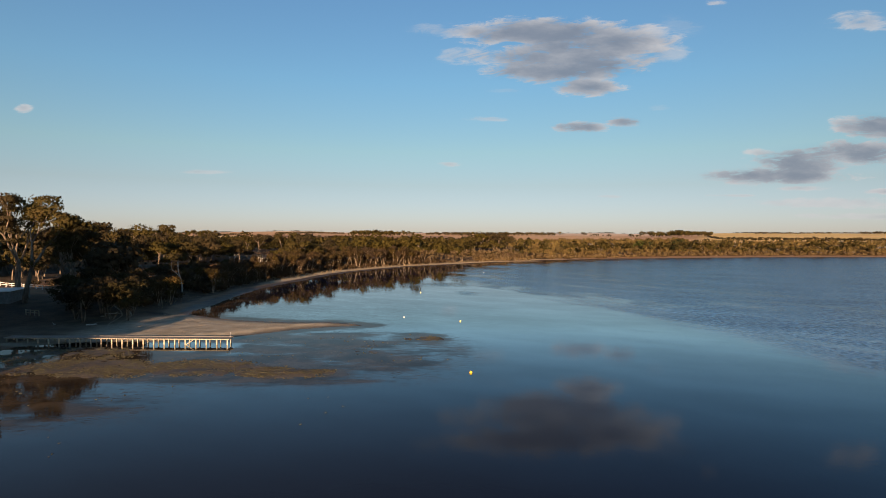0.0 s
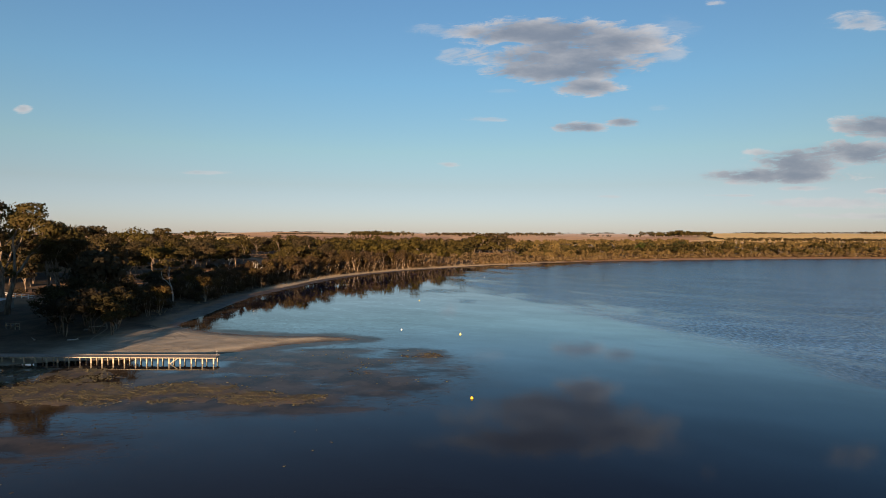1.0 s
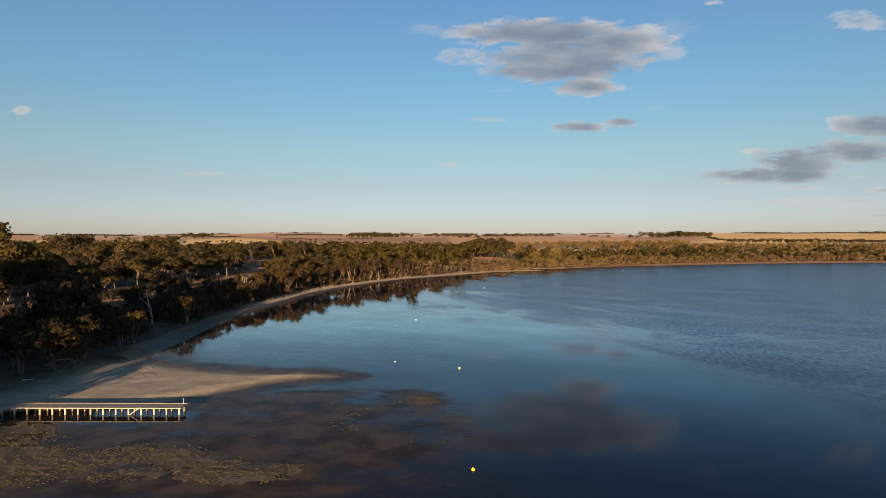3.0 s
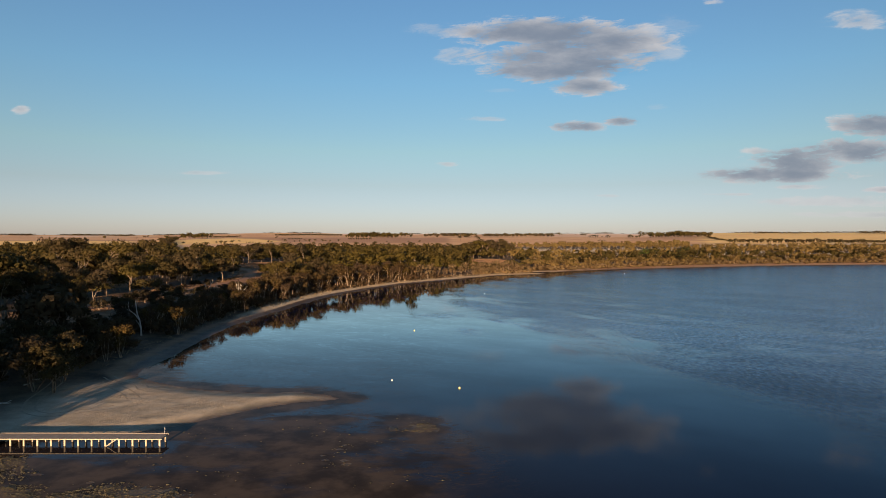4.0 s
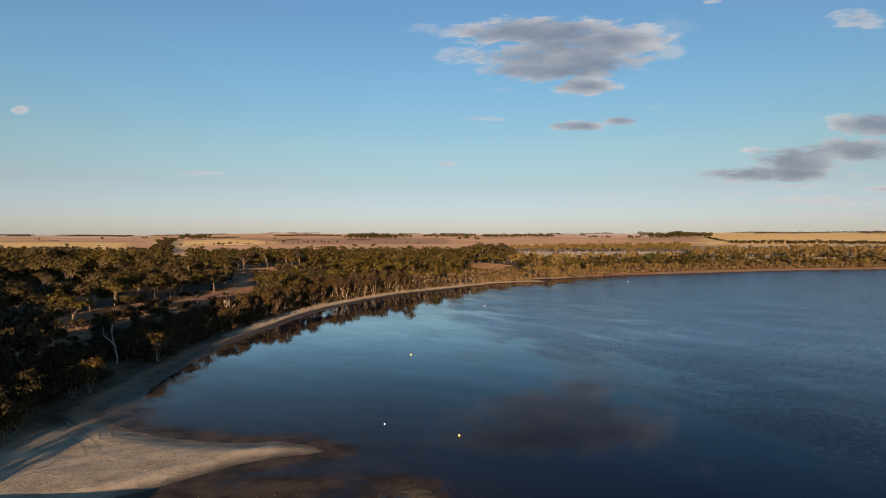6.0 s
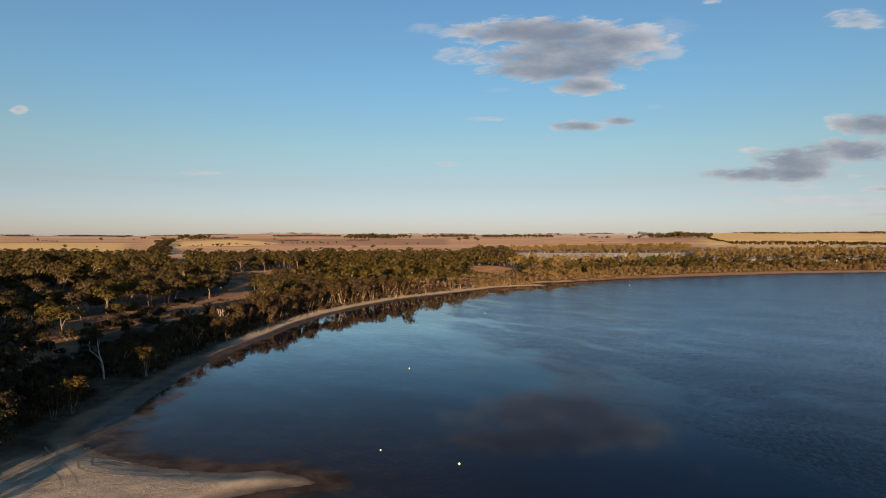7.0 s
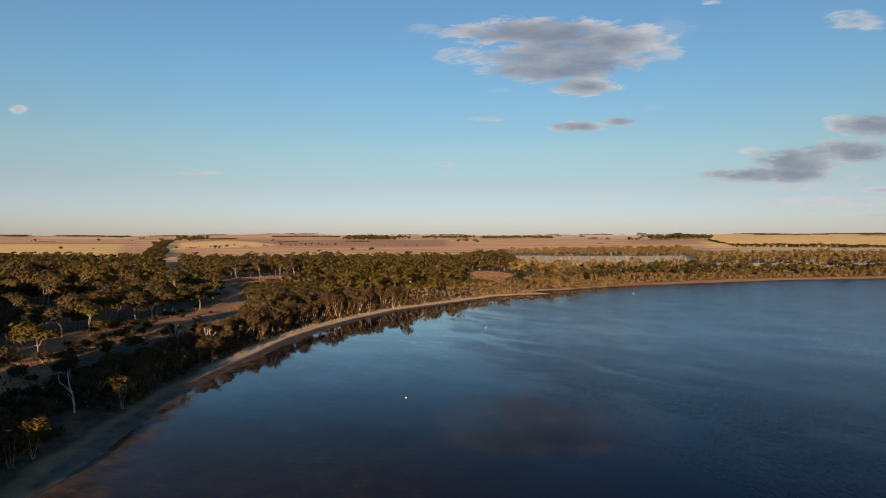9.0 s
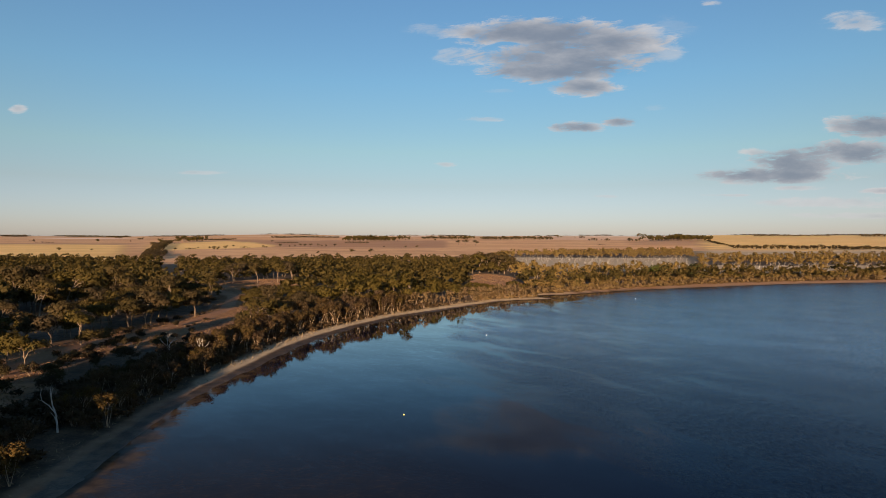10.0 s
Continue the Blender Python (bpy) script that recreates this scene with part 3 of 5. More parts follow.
low = np.interp(heading, [-0.46, -0.345, -0.255], [1260, 1480, 1640])
top = np.interp(heading, [-0.46, -0.345, -0.30, -0.255], [1950, 2500, 2050, 1700])
slope = smooth(heading, -0.48, -0.46) * (1 - smooth(heading, -0.27, -0.255)) * smooth(gy, low, low + 40) * (1 - smooth(gy, top, top + 40))
wheat = np.clip(west * (1 - smooth(gr, 2150, 2210)) + east + slope, 0, 1) * field
ploughed = smooth(heading, -0.36, -0.33) * (1 - smooth(heading, 0.005, 0.02)) * smooth(gy, 1590, 1640) * (1 - smooth(gy, 2650, 2750))
ploughed = np.maximum(ploughed, 0.8 * (1 - smooth(heading, -0.50, -0.47)) * smooth(gr, 2190, 2230) * (1 - smooth(gr, 2420, 2520)))
ploughed = np.maximum(ploughed, 0.6 * smooth(heading, 0.30, 0.32) * (1 - smooth(heading, 0.42, 0.44)) * smooth(gy, 2000, 2050) * (1 - smooth(gy, 2600, 2700)))
salt = smooth(heading, -0.68, -0.62) * (1 - smooth(heading, -0.53, -0.50)) * smooth(gy, 3250, 3330) * (1 - smooth(gy, 3900, 4000))
salt = np.maximum(salt, 0.7 * smooth(waves(gx * 0.22, gy, 900, 14), 0.05, 0.25) * smooth(gy, 3500, 3700))
salt = np.maximum(salt, 0.35 * smooth(heading, 0.16, 0.19) * (1 - smooth(heading, 0.36, 0.40)) * smooth(gy, 3000, 3100))
give(me, "ploughed", ploughed)
give(me, "salt", salt * (gy > 2500))
# dark litter under the trees carries part of their shade
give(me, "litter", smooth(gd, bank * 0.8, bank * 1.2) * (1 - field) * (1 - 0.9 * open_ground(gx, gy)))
give(me, "crust", smooth(flats(gx, gy), 0.3, 0.6) * (gd < 1))
give(me, "wheat", wheat)
give(me, "fallow", np.clip(field - wheat, 0, 1))
marsh = marsh_at(gx, gy)
give(me, "pale", np.maximum(marsh * 0.65, 0.9 * (1 - smooth(gd, bank, bank * 1.5)) * smooth(gd, 0.2, 1.2) * smooth(gy, 175, 215) * (1 - 0.6 * smooth(gx, 60, 140)) * (gr < 900)))
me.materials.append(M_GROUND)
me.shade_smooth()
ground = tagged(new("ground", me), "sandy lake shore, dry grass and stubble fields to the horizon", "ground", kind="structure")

WX = axis([(-70, 6, 1.0), (6, 60, 2.0), (60, 400, 8), (400, 1750, 50)])
WY = axis([(-700, 30, 40), (30, 135, 1.0), (135, 420, 3), (420, 640, 10)])
me, wx, wy = grid_mesh("lake", WX, WY, lambda x, y: 0 * x, lambda c: inland(c[:, 0], c[:, 1]) < 4)
wd = -inland(wx, wy)
WIND_EDGE = [(40, 58), (69, 51), (80, 48), (97, 41), (110, 38), (126, 37), (138, 34), (150, 29), (164, 19), (180, 15), (192, 13), (220, 4),
             (250, 4), (300, 10), (345, 36), (384, 64), (460, 80)]
side = wx - np.interp(wy, [p[0] for p in WIND_EDGE], [p[1] for p in WIND_EDGE])
paws = np.exp(-((wx - 0) / 8) ** 2 - ((wy - 189) / 6) ** 2) + np.exp(-((wx - 7) / 3.5) ** 2 - ((wy - 162) / 7) ** 2)
give(me, "side", side - 60 * (1 - smooth(wd, 4, 22)))
give(me, "paws", paws)
give(me, "veil", (1 - smooth(wx, -20, 45)) * (1 - smooth(wy, 110, 190)) * smooth(wy, 92, 106))
give(me, "shallow", (1 - smooth(wx, -20, 45)) * (1 - smooth(wy, 110, 190)))
give(me, "bay", 0.22 * smooth(wd, 2, 10) * (1 - smooth(wx, -10, 35)) * smooth(wy, 95, 108))
give(me, "shoal", np.clip((1 - smooth(wd, 0.5, 5 + 6 * smooth(wy, 108, 125) + 4 * (1 - smooth(wy, 84, 90)))) * 0.75 + 0.9 * flats(wx, wy) + 0.22 * np.exp(-((wx + 28) / 24) ** 2 - ((wy - 54) / 13) ** 2)
     + 0.26 * (1 - smooth(wx, -12, 24)) * (1 - smooth(wy, 112, 185)) * smooth(wy, 56, 64), 0, 1)
     * (1 - 0.8 * smooth(wx, -60, -50) * (1 - smooth(wx, -29, -26)) * smooth(wy, 78, 80) * (1 - smooth(wy, 83, 85))))
me.materials.append(M_WATER)
lake = tagged(new("lake_water", me), "calm dark blue lake water with wind ripples", "lake", kind="structure")


# ---------------------------------------------------------------- small builders
def part(name, bm, mat, parent=None, label=""):
    """One mesh object from a bmesh, under its thing."""
    me = bpy.data.meshes.new(name)
    bm.to_mesh(me)
    bm.free()
    return piece(name, me, mat, parent, label)


def piece(name, me, mat, parent=None, label=""):
    if mat and not me.materials:
        me.materials.append(mat)
    ob = new(name, me)
    ob.parent = parent
    return tagged(ob, label)


def box(bm, x0, x1, y0, y1, z0, z1, bevel=0.0):
    made = bmesh.ops.create_cube(bm, size=1.0, matrix=Matrix.Translation(((x0 + x1) / 2, (y0 + y1) / 2, (z0 + z1) / 2))
                                 @ Matrix.Diagonal((x1 - x0, y1 - y0, z1 - z0, 1)))
    if bevel:
        edges = list({e for v in made["verts"] for e in v.link_edges})
        bmesh.ops.bevel(bm, geom=edges, offset=bevel, segments=1, affect="EDGES")


def box_mesh(name, *sizes, bevel=0.0):
    bm = bmesh.new()
    box(bm, *sizes, bevel)
    me = bpy.data.meshes.new(name)
    bm.to_mesh(me)
    bm.free()
    return me


def tube_arrays(points, radii, sides):
    """A tapered tube along points: corners and quads."""
    pts = [Vector(p) for p in points]
    co, quads = [], []
    for k, p in enumerate(pts):
        way = (pts[min(k + 1, len(pts) - 1)] - pts[max(k - 1, 0)]).normalized()
        a = way.cross(Vector((0.31, 0.95, 0.05))).normalized()
        b = way.cross(a)
        for s in range(sides):
            t = 2 * math.pi * s / sides
            co.append(p + (a * math.cos(t) + b * math.sin(t)) * radii[k])
    for k in range(len(pts) - 1):
        for s in range(sides):
            t = (s + 1) % sides
            quads.append((k * sides + s, k * sides + t, (k + 1) * sides + t, (k + 1) * sides + s))
    return np.array([tuple(c) for c in co]), np.array(quads)


def joined(parts):
    base = np.cumsum([0] + [len(p[0]) for p in parts])
    both = np.concatenate([p[0] for p in parts]), np.concatenate([p[1] + k for p, k in zip(parts, base)])
    return both if len(parts[0]) == 2 else (*both, np.concatenate([p[2] for p in parts]))


def blades(p, u, a, b, s, long, wide):
    """Pointed leaf sprays at p along a and b, turned outwards, shaded as one rounded mass."""
    flip = np.where((np.cross(a, b) * u).sum(1) > 0, -1.0, 1.0)[:, None]
    face = -np.cross(a, b * flip)
    a, b = a * s * long / 2, b * flip * s * wide / 2
    co = np.stack([p - a, p + b - a * 0.1, p + a, p - b - a * 0.1], 1).reshape(-1, 3)
    out = u * 0.85 + face * 0.2 + np.array([0, 0, 0.12])
    out /= np.linalg.norm(out, axis=1)[:, None]
    return co, np.arange(len(p) * 4).reshape(-1, 4), np.repeat(out, 4, 0)


# ---------------------------------------------------------------- trees
def grow(rng, start, way, length, radius, levels, spread, sides, out, tips, bend=0.25, split=(2, 3), keep=0.68, steps=4, wooden=0):
    """A limb that bends, tapers and forks; its ends go to tips."""
    pts, p, d = [Vector(start)], Vector(start), Vector(way).normalized()
    for k in range(steps):
        d = (d + Vector(rng.normal(0, bend * 0.35, 3)) + Vector((0, 0, 0.05))).normalized()
        p = p + d * (length / steps)
        pts.append(p.copy())
    end = radius * (0.62 if levels else 0.35)
    if levels >= wooden:
        out.append(tube_arrays(pts, [radius + (end - radius) * k / steps for k in range(steps + 1)], sides))
    if not levels:
        tips.append((p, d))
        return
    for k in range(rng.integers(split[0], split[1] + 1)):
        turn = rng.uniform(0, 2 * math.pi)
        lean = spread * rng.uniform(0.6, 1.25)
        side = d.cross(Vector((math.cos(turn), math.sin(turn), 0.3))).normalized()
        nd = (d * math.cos(lean) + side * math.sin(lean)).normalized()
        grow(rng, p, nd, length * keep * rng.uniform(0.75, 1.2), end, levels - 1, spread, max(3, sides - 1), out, tips,
             bend, split, keep, steps, wooden)
    if levels == 1 or rng.uniform() < 0.7:
        tips.append((p, d))


def leaf_cards(rng, centre, size, count, long, wide, droop=0.6):
    """Leaf sprays: narrow pointed blades through an uneven clump."""
    u = rng.normal(0, 1, (count, 3))
    u /= np.linalg.norm(u, axis=1)[:, None]
    r = rng.uniform(0.15, 1.0, count) ** 0.45
    p = np.array(centre) + u * r[:, None] * np.array(size)
    a = u * 0.5 + rng.normal(0, 0.7, (count, 3))
    a[:, 2] -= droop * rng.uniform(0, 1, count)
    a /= np.linalg.norm(a, axis=1)[:, None]
    b = np.cross(a, u + rng.normal(0, 0.5, (count, 3)))
    b /= np.linalg.norm(b, axis=1)[:, None] + 1e-9
    return blades(p, u, a, b, rng.uniform(0.6, 1.35, count)[:, None], long, wide)


def leaf_pad(rng, centre, size, count, long, wide, ruffle=0.4):
    """A rounded, layered pad of foliage: leaf sprays over its top and edge, hollow below."""
    t, z = rng.uniform(0, 2 * math.pi, count), rng.uniform(-0.45, 1.0, count)
    ring = np.sqrt(1 - z * z)
    u = np.stack([ring * np.cos(t), ring * np.sin(t), z], -1)
    p1, p2 = rng.uniform(0, 6.28, 2)
    r = rng.uniform(0.62, 1.08, count) * (1 + 0.20 * np.sin(3 * t + p1) + 0.14 * np.sin(5 * t + 4 * z + p2))
    p = np.array(centre) + u * r[:, None] * np.array(size)
    a = np.cross(u, rng.normal(0, 1, (count, 3))) + rng.normal(0, ruffle, (count, 3))
    a /= np.linalg.norm(a, axis=1)[:, None] + 1e-9
    b = np.cross(u, a) + rng.normal(0, ruffle, (count, 3))
    b /= np.linalg.norm(b, axis=1)[:, None] + 1e-9
    return blades(p, u, a, b, rng.uniform(0.55, 1.4, count)[:, None], long, wide)


# for each kind: which forks carry a pad, its half sizes, leaves on it, their length and width (near, middling and far trees)
PADS = {
    "tall": ((1, 1, 2), (1.45, 1.45, 0.80), (125, 60, 20), (0.42, 0.8, 1.5), (0.26, 0.5, 1.0)),
    "gum": ((2, 1, 2), (1.8, 1.8, 0.85), (92, 31, 12), (0.60, 1.0, 1.8), (0.38, 0.66, 1.3)),
    "wide": ((2, 1, 2), (2.0, 2.0, 0.72), (92, 31, 12), (0.60, 1.0, 1.8), (0.38, 0.66, 1.3)),
    "bushy": ((1, 2, 6), (0.80, 0.80, 0.62), (42, 26, 8), (0.38, 0.65, 1.4), (0.21, 0.42, 1.05)),
}


def tree_arrays(kind, seed, fine=True, coarse=False):
    """Wood and leaves of one tree, standing at the origin, as corner and quad arrays."""
    rng = np.random.default_rng(seed)
    wood, tips = [], []
    sides = 6 if fine else 3
    plan = {} if fine else {"steps": 2, "wooden": 0 if kind == "dead" else 2 if coarse and kind not in ("paperbark", "shrub") else 1}
    if kind == "tall":
        h = rng.uniform(20, 22)
        grow(rng, (0, 0, -0.3), (rng.normal(0, 0.08), rng.normal(0, 0.08), 1), h * 0.27, h * 0.019, 4, 0.46, sides, wood, tips, keep=0.70,
             split=(2, 2))
        size, count, long, wide = (1.65, 1.65, 1.0), 120, 0.48, 0.26
    elif kind == "gum":
        h = rng.uniform(12.5, 16.5)
        grow(rng, (0, 0, -0.3), (rng.normal(0, 0.10), rng.normal(0, 0.10), 1), h * 0.28, h * 0.015, 3 if fine else 2, 0.52, sides, wood, tips,
             keep=0.62 if fine else 0.72, **plan)
        size, count, long, wide = (1.45, 1.45, 0.68), 62, 0.54, 0.30
    elif kind == "paperbark":
        h = rng.uniform(8.5, 11.5)
        for k in range(rng.integers(2, 4)):
            t = rng.uniform(0, 6.28)
            grow(rng, (0.25 * math.cos(t), 0.25 * math.sin(t), -0.2), (0.30 * math.cos(t), 0.30 * math.sin(t), 1), h * 0.42,
                 h * 0.009, 2 if fine else 1, 0.40, sides, wood, tips, keep=0.56, **plan)
        size, count, long, wide = (0.95, 0.95, 1.05), 42, 0.50, 0.28
    elif kind == "wide":
        h = rng.uniform(9, 12)
        grow(rng, (0, 0, -0.3), (rng.normal(0, 0.12), rng.normal(0, 0.12), 1), h * 0.21, h * 0.018, 3 if fine else 2, 0.72, sides, wood, tips,
             keep=0.74, split=(2, 3), **plan)
        size, count, long, wide = (1.6, 1.6, 0.6), 62, 0.54, 0.30
    elif kind == "bushy":
        h = rng.uniform(6, 7.5)
        for k in range(3):
            t = 2.1 * k + rng.uniform(0, 1)
            grow(rng, (0.1 * math.cos(t), 0.1 * math.sin(t), -0.2), (0.35 * math.cos(t), 0.35 * math.sin(t), 1), h * 0.30,
                 h * 0.013, 2, 0.55, sides, wood, tips, keep=0.72, split=(2, 4), **plan)
        size, count, long, wide = (0.75, 0.75, 0.7), 44, 0.42, 0.17
    elif kind == "shrub":
        h = rng.uniform(2.2, 3.4)
        for k in range(4):
            t = rng.uniform(0, 6.28)
            grow(rng, (0, 0, -0.1), (0.7 * math.cos(t), 0.7 * math.sin(t), 1), h * 0.4, h * 0.012, 1, 0.5, 4 if fine else 3, wood, tips, keep=0.7, **plan)
        size, count, long, wide = (0.8, 0.8, 0.6), 46, 0.42, 0.17
    else:
        h = rng.uniform(10, 13)
        grow(rng, (0, 0, -0.3), (rng.normal(0, 0.10), rng.normal(0, 0.10), 1), h * 0.34, h * 0.017, 3 if fine else 2, 0.42, sides, wood, tips, bend=0.5, **plan)
        return joined(wood), None
    leaves = []
    level = 0 if fine else 2 if coarse else 1
    if kind in PADS:
        every, dims, counts, longs, wides = PADS[kind]
        for p, d in tips[::every[level]]:
            k = rng.uniform(0.7, 1.3)
            leaves.append(leaf_pad(rng, p + d * 0.3, [v * k * (1.0, 1.2, 1.3)[level] for v in dims], int(counts[level] * k), longs[level], wides[level], (0.5 if kind == "bushy" else 0.4, 0.55, 0.6)[level]))
    else:
        for p, d in tips:
            k = rng.uniform(0.75, 1.3)
            leaves.append(leaf_cards(rng, p + d * 0.4, [v * k * (1.0, 1.25, 1.5)[level] for v in size], max(7, int(count * k * (1.0, 0.3, 0.12)[level])),
                                     long * (1.0, 1.9, 3.2)[level], wide * (1.0, 2.4, 4.4)[level]))
    return joined(wood), joined(leaves)


def tree_thing(name, kind, seed, label, leaf="gum", bark="gum"):
    """A tree as a thing: an Empty at its foot with trunk and crown."""
    wood, leaves = tree_arrays(kind, seed)
    root = tagged(new(name), label, "tree" if kind != "shrub" else "shrub")
    me = array_mesh("trunk", *wood)
    me.shade_smooth()
    piece("trunk", me, M_BARK[bark], root)
    if leaves:
        piece("crown", array_mesh("crown", *leaves), M_LEAF[leaf], root)
    return root


def foot(x, y):
    return float(land_height(np.array([float(x)]), np.array([float(y)]))[0])


def planted(x, y, size, turn):
    return Matrix.Translation((x, y, foot(x, y) - 0.05)) @ Matrix.Rotation(turn, 4, "Z") @ Matrix.Scale(size, 4)


def scatter(rng, x0, x1, y0, y1, gap, keep):
    """Points about gap apart in a rectangle, where keep(x, y) says so."""
    xs, ys = np.meshgrid(np.arange(x0, x1, gap), np.arange(y0, y1, gap))
    x = (xs + (np.arange(len(xs))[:, None] % 2) * gap / 2).ravel()
    y = ys.ravel()
    x = x + rng.uniform(-0.42, 0.42, x.size) * gap
    y = y + rng.uniform(-0.42, 0.42, y.size) * gap
    ok = keep(x, y) & (x >= x0) & (x < x1) & (y >= y0) & (y < y1)
    return x[ok], y[ok]


def woods(name, label, spots, kinds, rng, leaf, bark, low=0.75, high=1.2, coarse=False):
    """Many far trees, which nobody could count, in one mesh of wood and one of leaves."""
    models = [tree_arrays(k, s, False, coarse) for k, s in kinds]
    wood, leaves = [], []
    zs = land_height(spots[0], spots[1])
    for x, y, z in zip(spots[0], spots[1], zs):
        w, l = models[rng.integers(len(models))]
        t, s = rng.uniform(0, 6.28), rng.uniform(low, high)
        m = np.array([[math.cos(t), -math.sin(t), 0], [math.sin(t), math.cos(t), 0], [0, 0, 1]]) * s
        at = np.array([x, y, z - 0.05])
        wood.append((w[0] @ m.T + at, w[1]))
        if l:
            leaves.append((l[0] @ m.T + at, l[1], l[2] @ m.T / s))
    root = tagged(new(name), label, "woods", kind="stuff")
    piece("trunks", array_mesh("trunks", *joined(wood)), M_BARK[bark], root)
    if leaves:
        piece("crowns", array_mesh("crowns", *joined(leaves)), M_LEAF[leaf], root)
    return root


rng = np.random.default_rng(5)
MODELS = {
    "tall": [tree_thing("tall_gum_tree", "tall", 700 + k, "very tall dark gum tree with clumped crown behind the beach", "gum", "gum") for k in range(4)],
    "gum": [tree_thing("gum_tree", "gum", 100 + k, "tall olive-green gum tree with pale bark on the shore", "gum", "gum") for k in range(5)],
    "wide": [tree_thing("spreading_tree", "wide", 200 + k, "broad low gum tree with an umbrella crown on dry grass", "gum", "gum") for k in range(4)],
    "paperbark": [tree_thing("paperbark_tree", "paperbark", 300 + k, "slender many-stemmed paperbark tree on the lake bank", "paperbark", "paperbark") for k in range(6)],
    "bushy": [tree_thing("bushy_tree", "bushy", 600 + k, "small bushy olive-brown tree at the head of the beach", "dry", "gum") for k in range(3)],
    "bright": [tree_thing("green_tree", "bushy", 650 + k, "rounded bright green tree behind the far sandy bank", "green", "gum") for k in range(2)],
    "shrub": [tree_thing("shrub", "shrub", 400 + k, "small olive-green shrub on dry ground", "dry", "paperbark") for k in range(2)],
    "dead": [tree_thing("dead_tree", "dead", 500 + k, "bare bleached dead tree with forked limbs", bark="dead") for k in range(2)],
}
used = set()
HEIGHTS = {k: [max(v.co.z for part_ob in m.children for v in part_ob.data.vertices) for m in ms] for k, ms in MODELS.items()}


def plant(kind, x, y, size=1.0, turn=None, which=None, group="trees of the lake shore"):
    model = MODELS[kind][rng.integers(len(MODELS[kind])) if which is None else which]
    m = planted(x, y, size, rng.uniform(0, 6.28) if turn is None else turn)
    if model.name not in used:
        used.add(model.name)
        model.matrix_basis = m
        ob = model
    else:
        ob = copy_thing(model, m)
        ob.scale = (size, size, size)
    return tagged(ob, group=group)


# trees that stand out
for kind, a, b, tall, w in [
    ("tall", -83.2, 119.0, 22.0, 0), ("tall", -80, 128, 17.5, 1), ("tall", -94, 132.5, 22.5, 3), ("tall", -75, 125, 15.5, 2), ("tall", -95, 134, 22.5, 2),
    ("tall", -86, 136, 18, 1), ("tall", -79, 135, 16, 0), ("tall", -72, 133, 15, 3), ("wide", -70, 130, 13, 0), ("wide", -66, 124, 12, 1),
    ("gum", -180, 314, 20, 1), ("gum", -172, 317, 17, 2), ("gum", -162, 290, 15.5, 3), ("gum", -168, 296, 14, 4),
    ("wide", -106, 194, 9.3, 0), ("wide", -99.5, 191, 8.8, 1), ("wide", -98, 213, 7.0, 2), ("gum", -91, 217, 7.5, 0),
    ("wide", -107, 226, 11, 3), ("wide", -113, 222, 10, 1), ("wide", -120, 240, 7.5, 2), ("wide", -98, 288, 11.5, 0),
    ("wide", -105, 262, 8.5, 1), ("gum", -119, 441, 16, 1), ("gum", -113, 468, 16.5, 2), ("gum", -101, 461, 16, 3),
    ("gum", -140, 453, 15, 4), ("gum", -148, 480, 15, 0), ("gum", -188, 309, 20, 2),
    ("gum", -165, 312, 19.5, 0), ("gum", -150, 324, 19, 1), ("wide", 47, 557, 11, 2),
    ("gum", 30, 606, 16, 0), ("gum", 38, 600, 17, 1), ("gum", 47, 610, 18, 2), ("gum", 55, 602, 17, 3), ("gum", 63, 612, 16, 4), ("gum", 34, 622, 18, 3),
    ("gum", 43, 628, 20, 0), ("gum", 52, 626, 19, 4), ("gum", 60, 632, 19, 1), ("gum", 68, 626, 15, 2), ("gum", 72, 640, 16, 0), ("wide", -190, 456, 6, 3)]:
    plant(kind, a, b, tall / HEIGHTS[kind][w], which=w)

def clear_of_snag(x, y):
    """False in the gap where the bare dead tree stands."""
    return (inland(x, y) > 12) | (np.abs(y - 143.5) > 7)


# the bank's front rows of paperbarks round the bay
x, y = scatter(rng, -75, 60, 122, 395, 4.6, lambda x, y: (inland(x, y) > 4.6 + 1.0 * (1 - smooth(y, 122, 136))) & (inland(x, y) < 15) & ~open_ground(x, y)
               & clear_of_snag(x, y))
near = y < 330
for a, b in zip(x[near], y[near]):
    plant("paperbark", a, b, rng.uniform(0.85, 1.2) * float(np.interp(b, [120, 190, 240], [0.56, 0.62, 0.86])))
woods("shore_woods", "paperbark trees with pale stems along the far bank", (x[~near], y[~near]),
      [("paperbark", 300 + k) for k in range(6)], rng, "sunlit", "paperbark", 0.6, 0.95)

# dark undergrowth behind them
x, y = scatter(rng, -95, 40, 120, 350, 3.4, lambda x, y: (inland(x, y) > 4.9 + 1.0 * (1 - smooth(y, 122, 136))) & ((inland(x, y) < 24) | ((y < 142) & (x > -84) & (x > -0.63 * (y - 6)))) & ~open_ground(x, y)
               & clear_of_snag(x, y))
woods("undergrowth", "dense dark scrub under the trees of the bank", (x, y), [("shrub", 400 + k) for k in range(4)], rng, "paperbark", "paperbark",
      0.55, 1.15)

# low scrub over the open ground
x, y = scatter(rng, -130, -84, 150, 310, 5.0, lambda x, y: open_ground(x, y) & (inland(x, y) > 22) & (line_weight(x, y, ROAD, 3.4) < 0.3) & (waves(x, y, 22, 61) > 0.05))
woods("undergrowth", "low brown scrub dotted over the dry open ground", (x, y), [("shrub", 400 + k) for k in range(4)], rng, "dry", "paperbark", 0.35, 0.8)

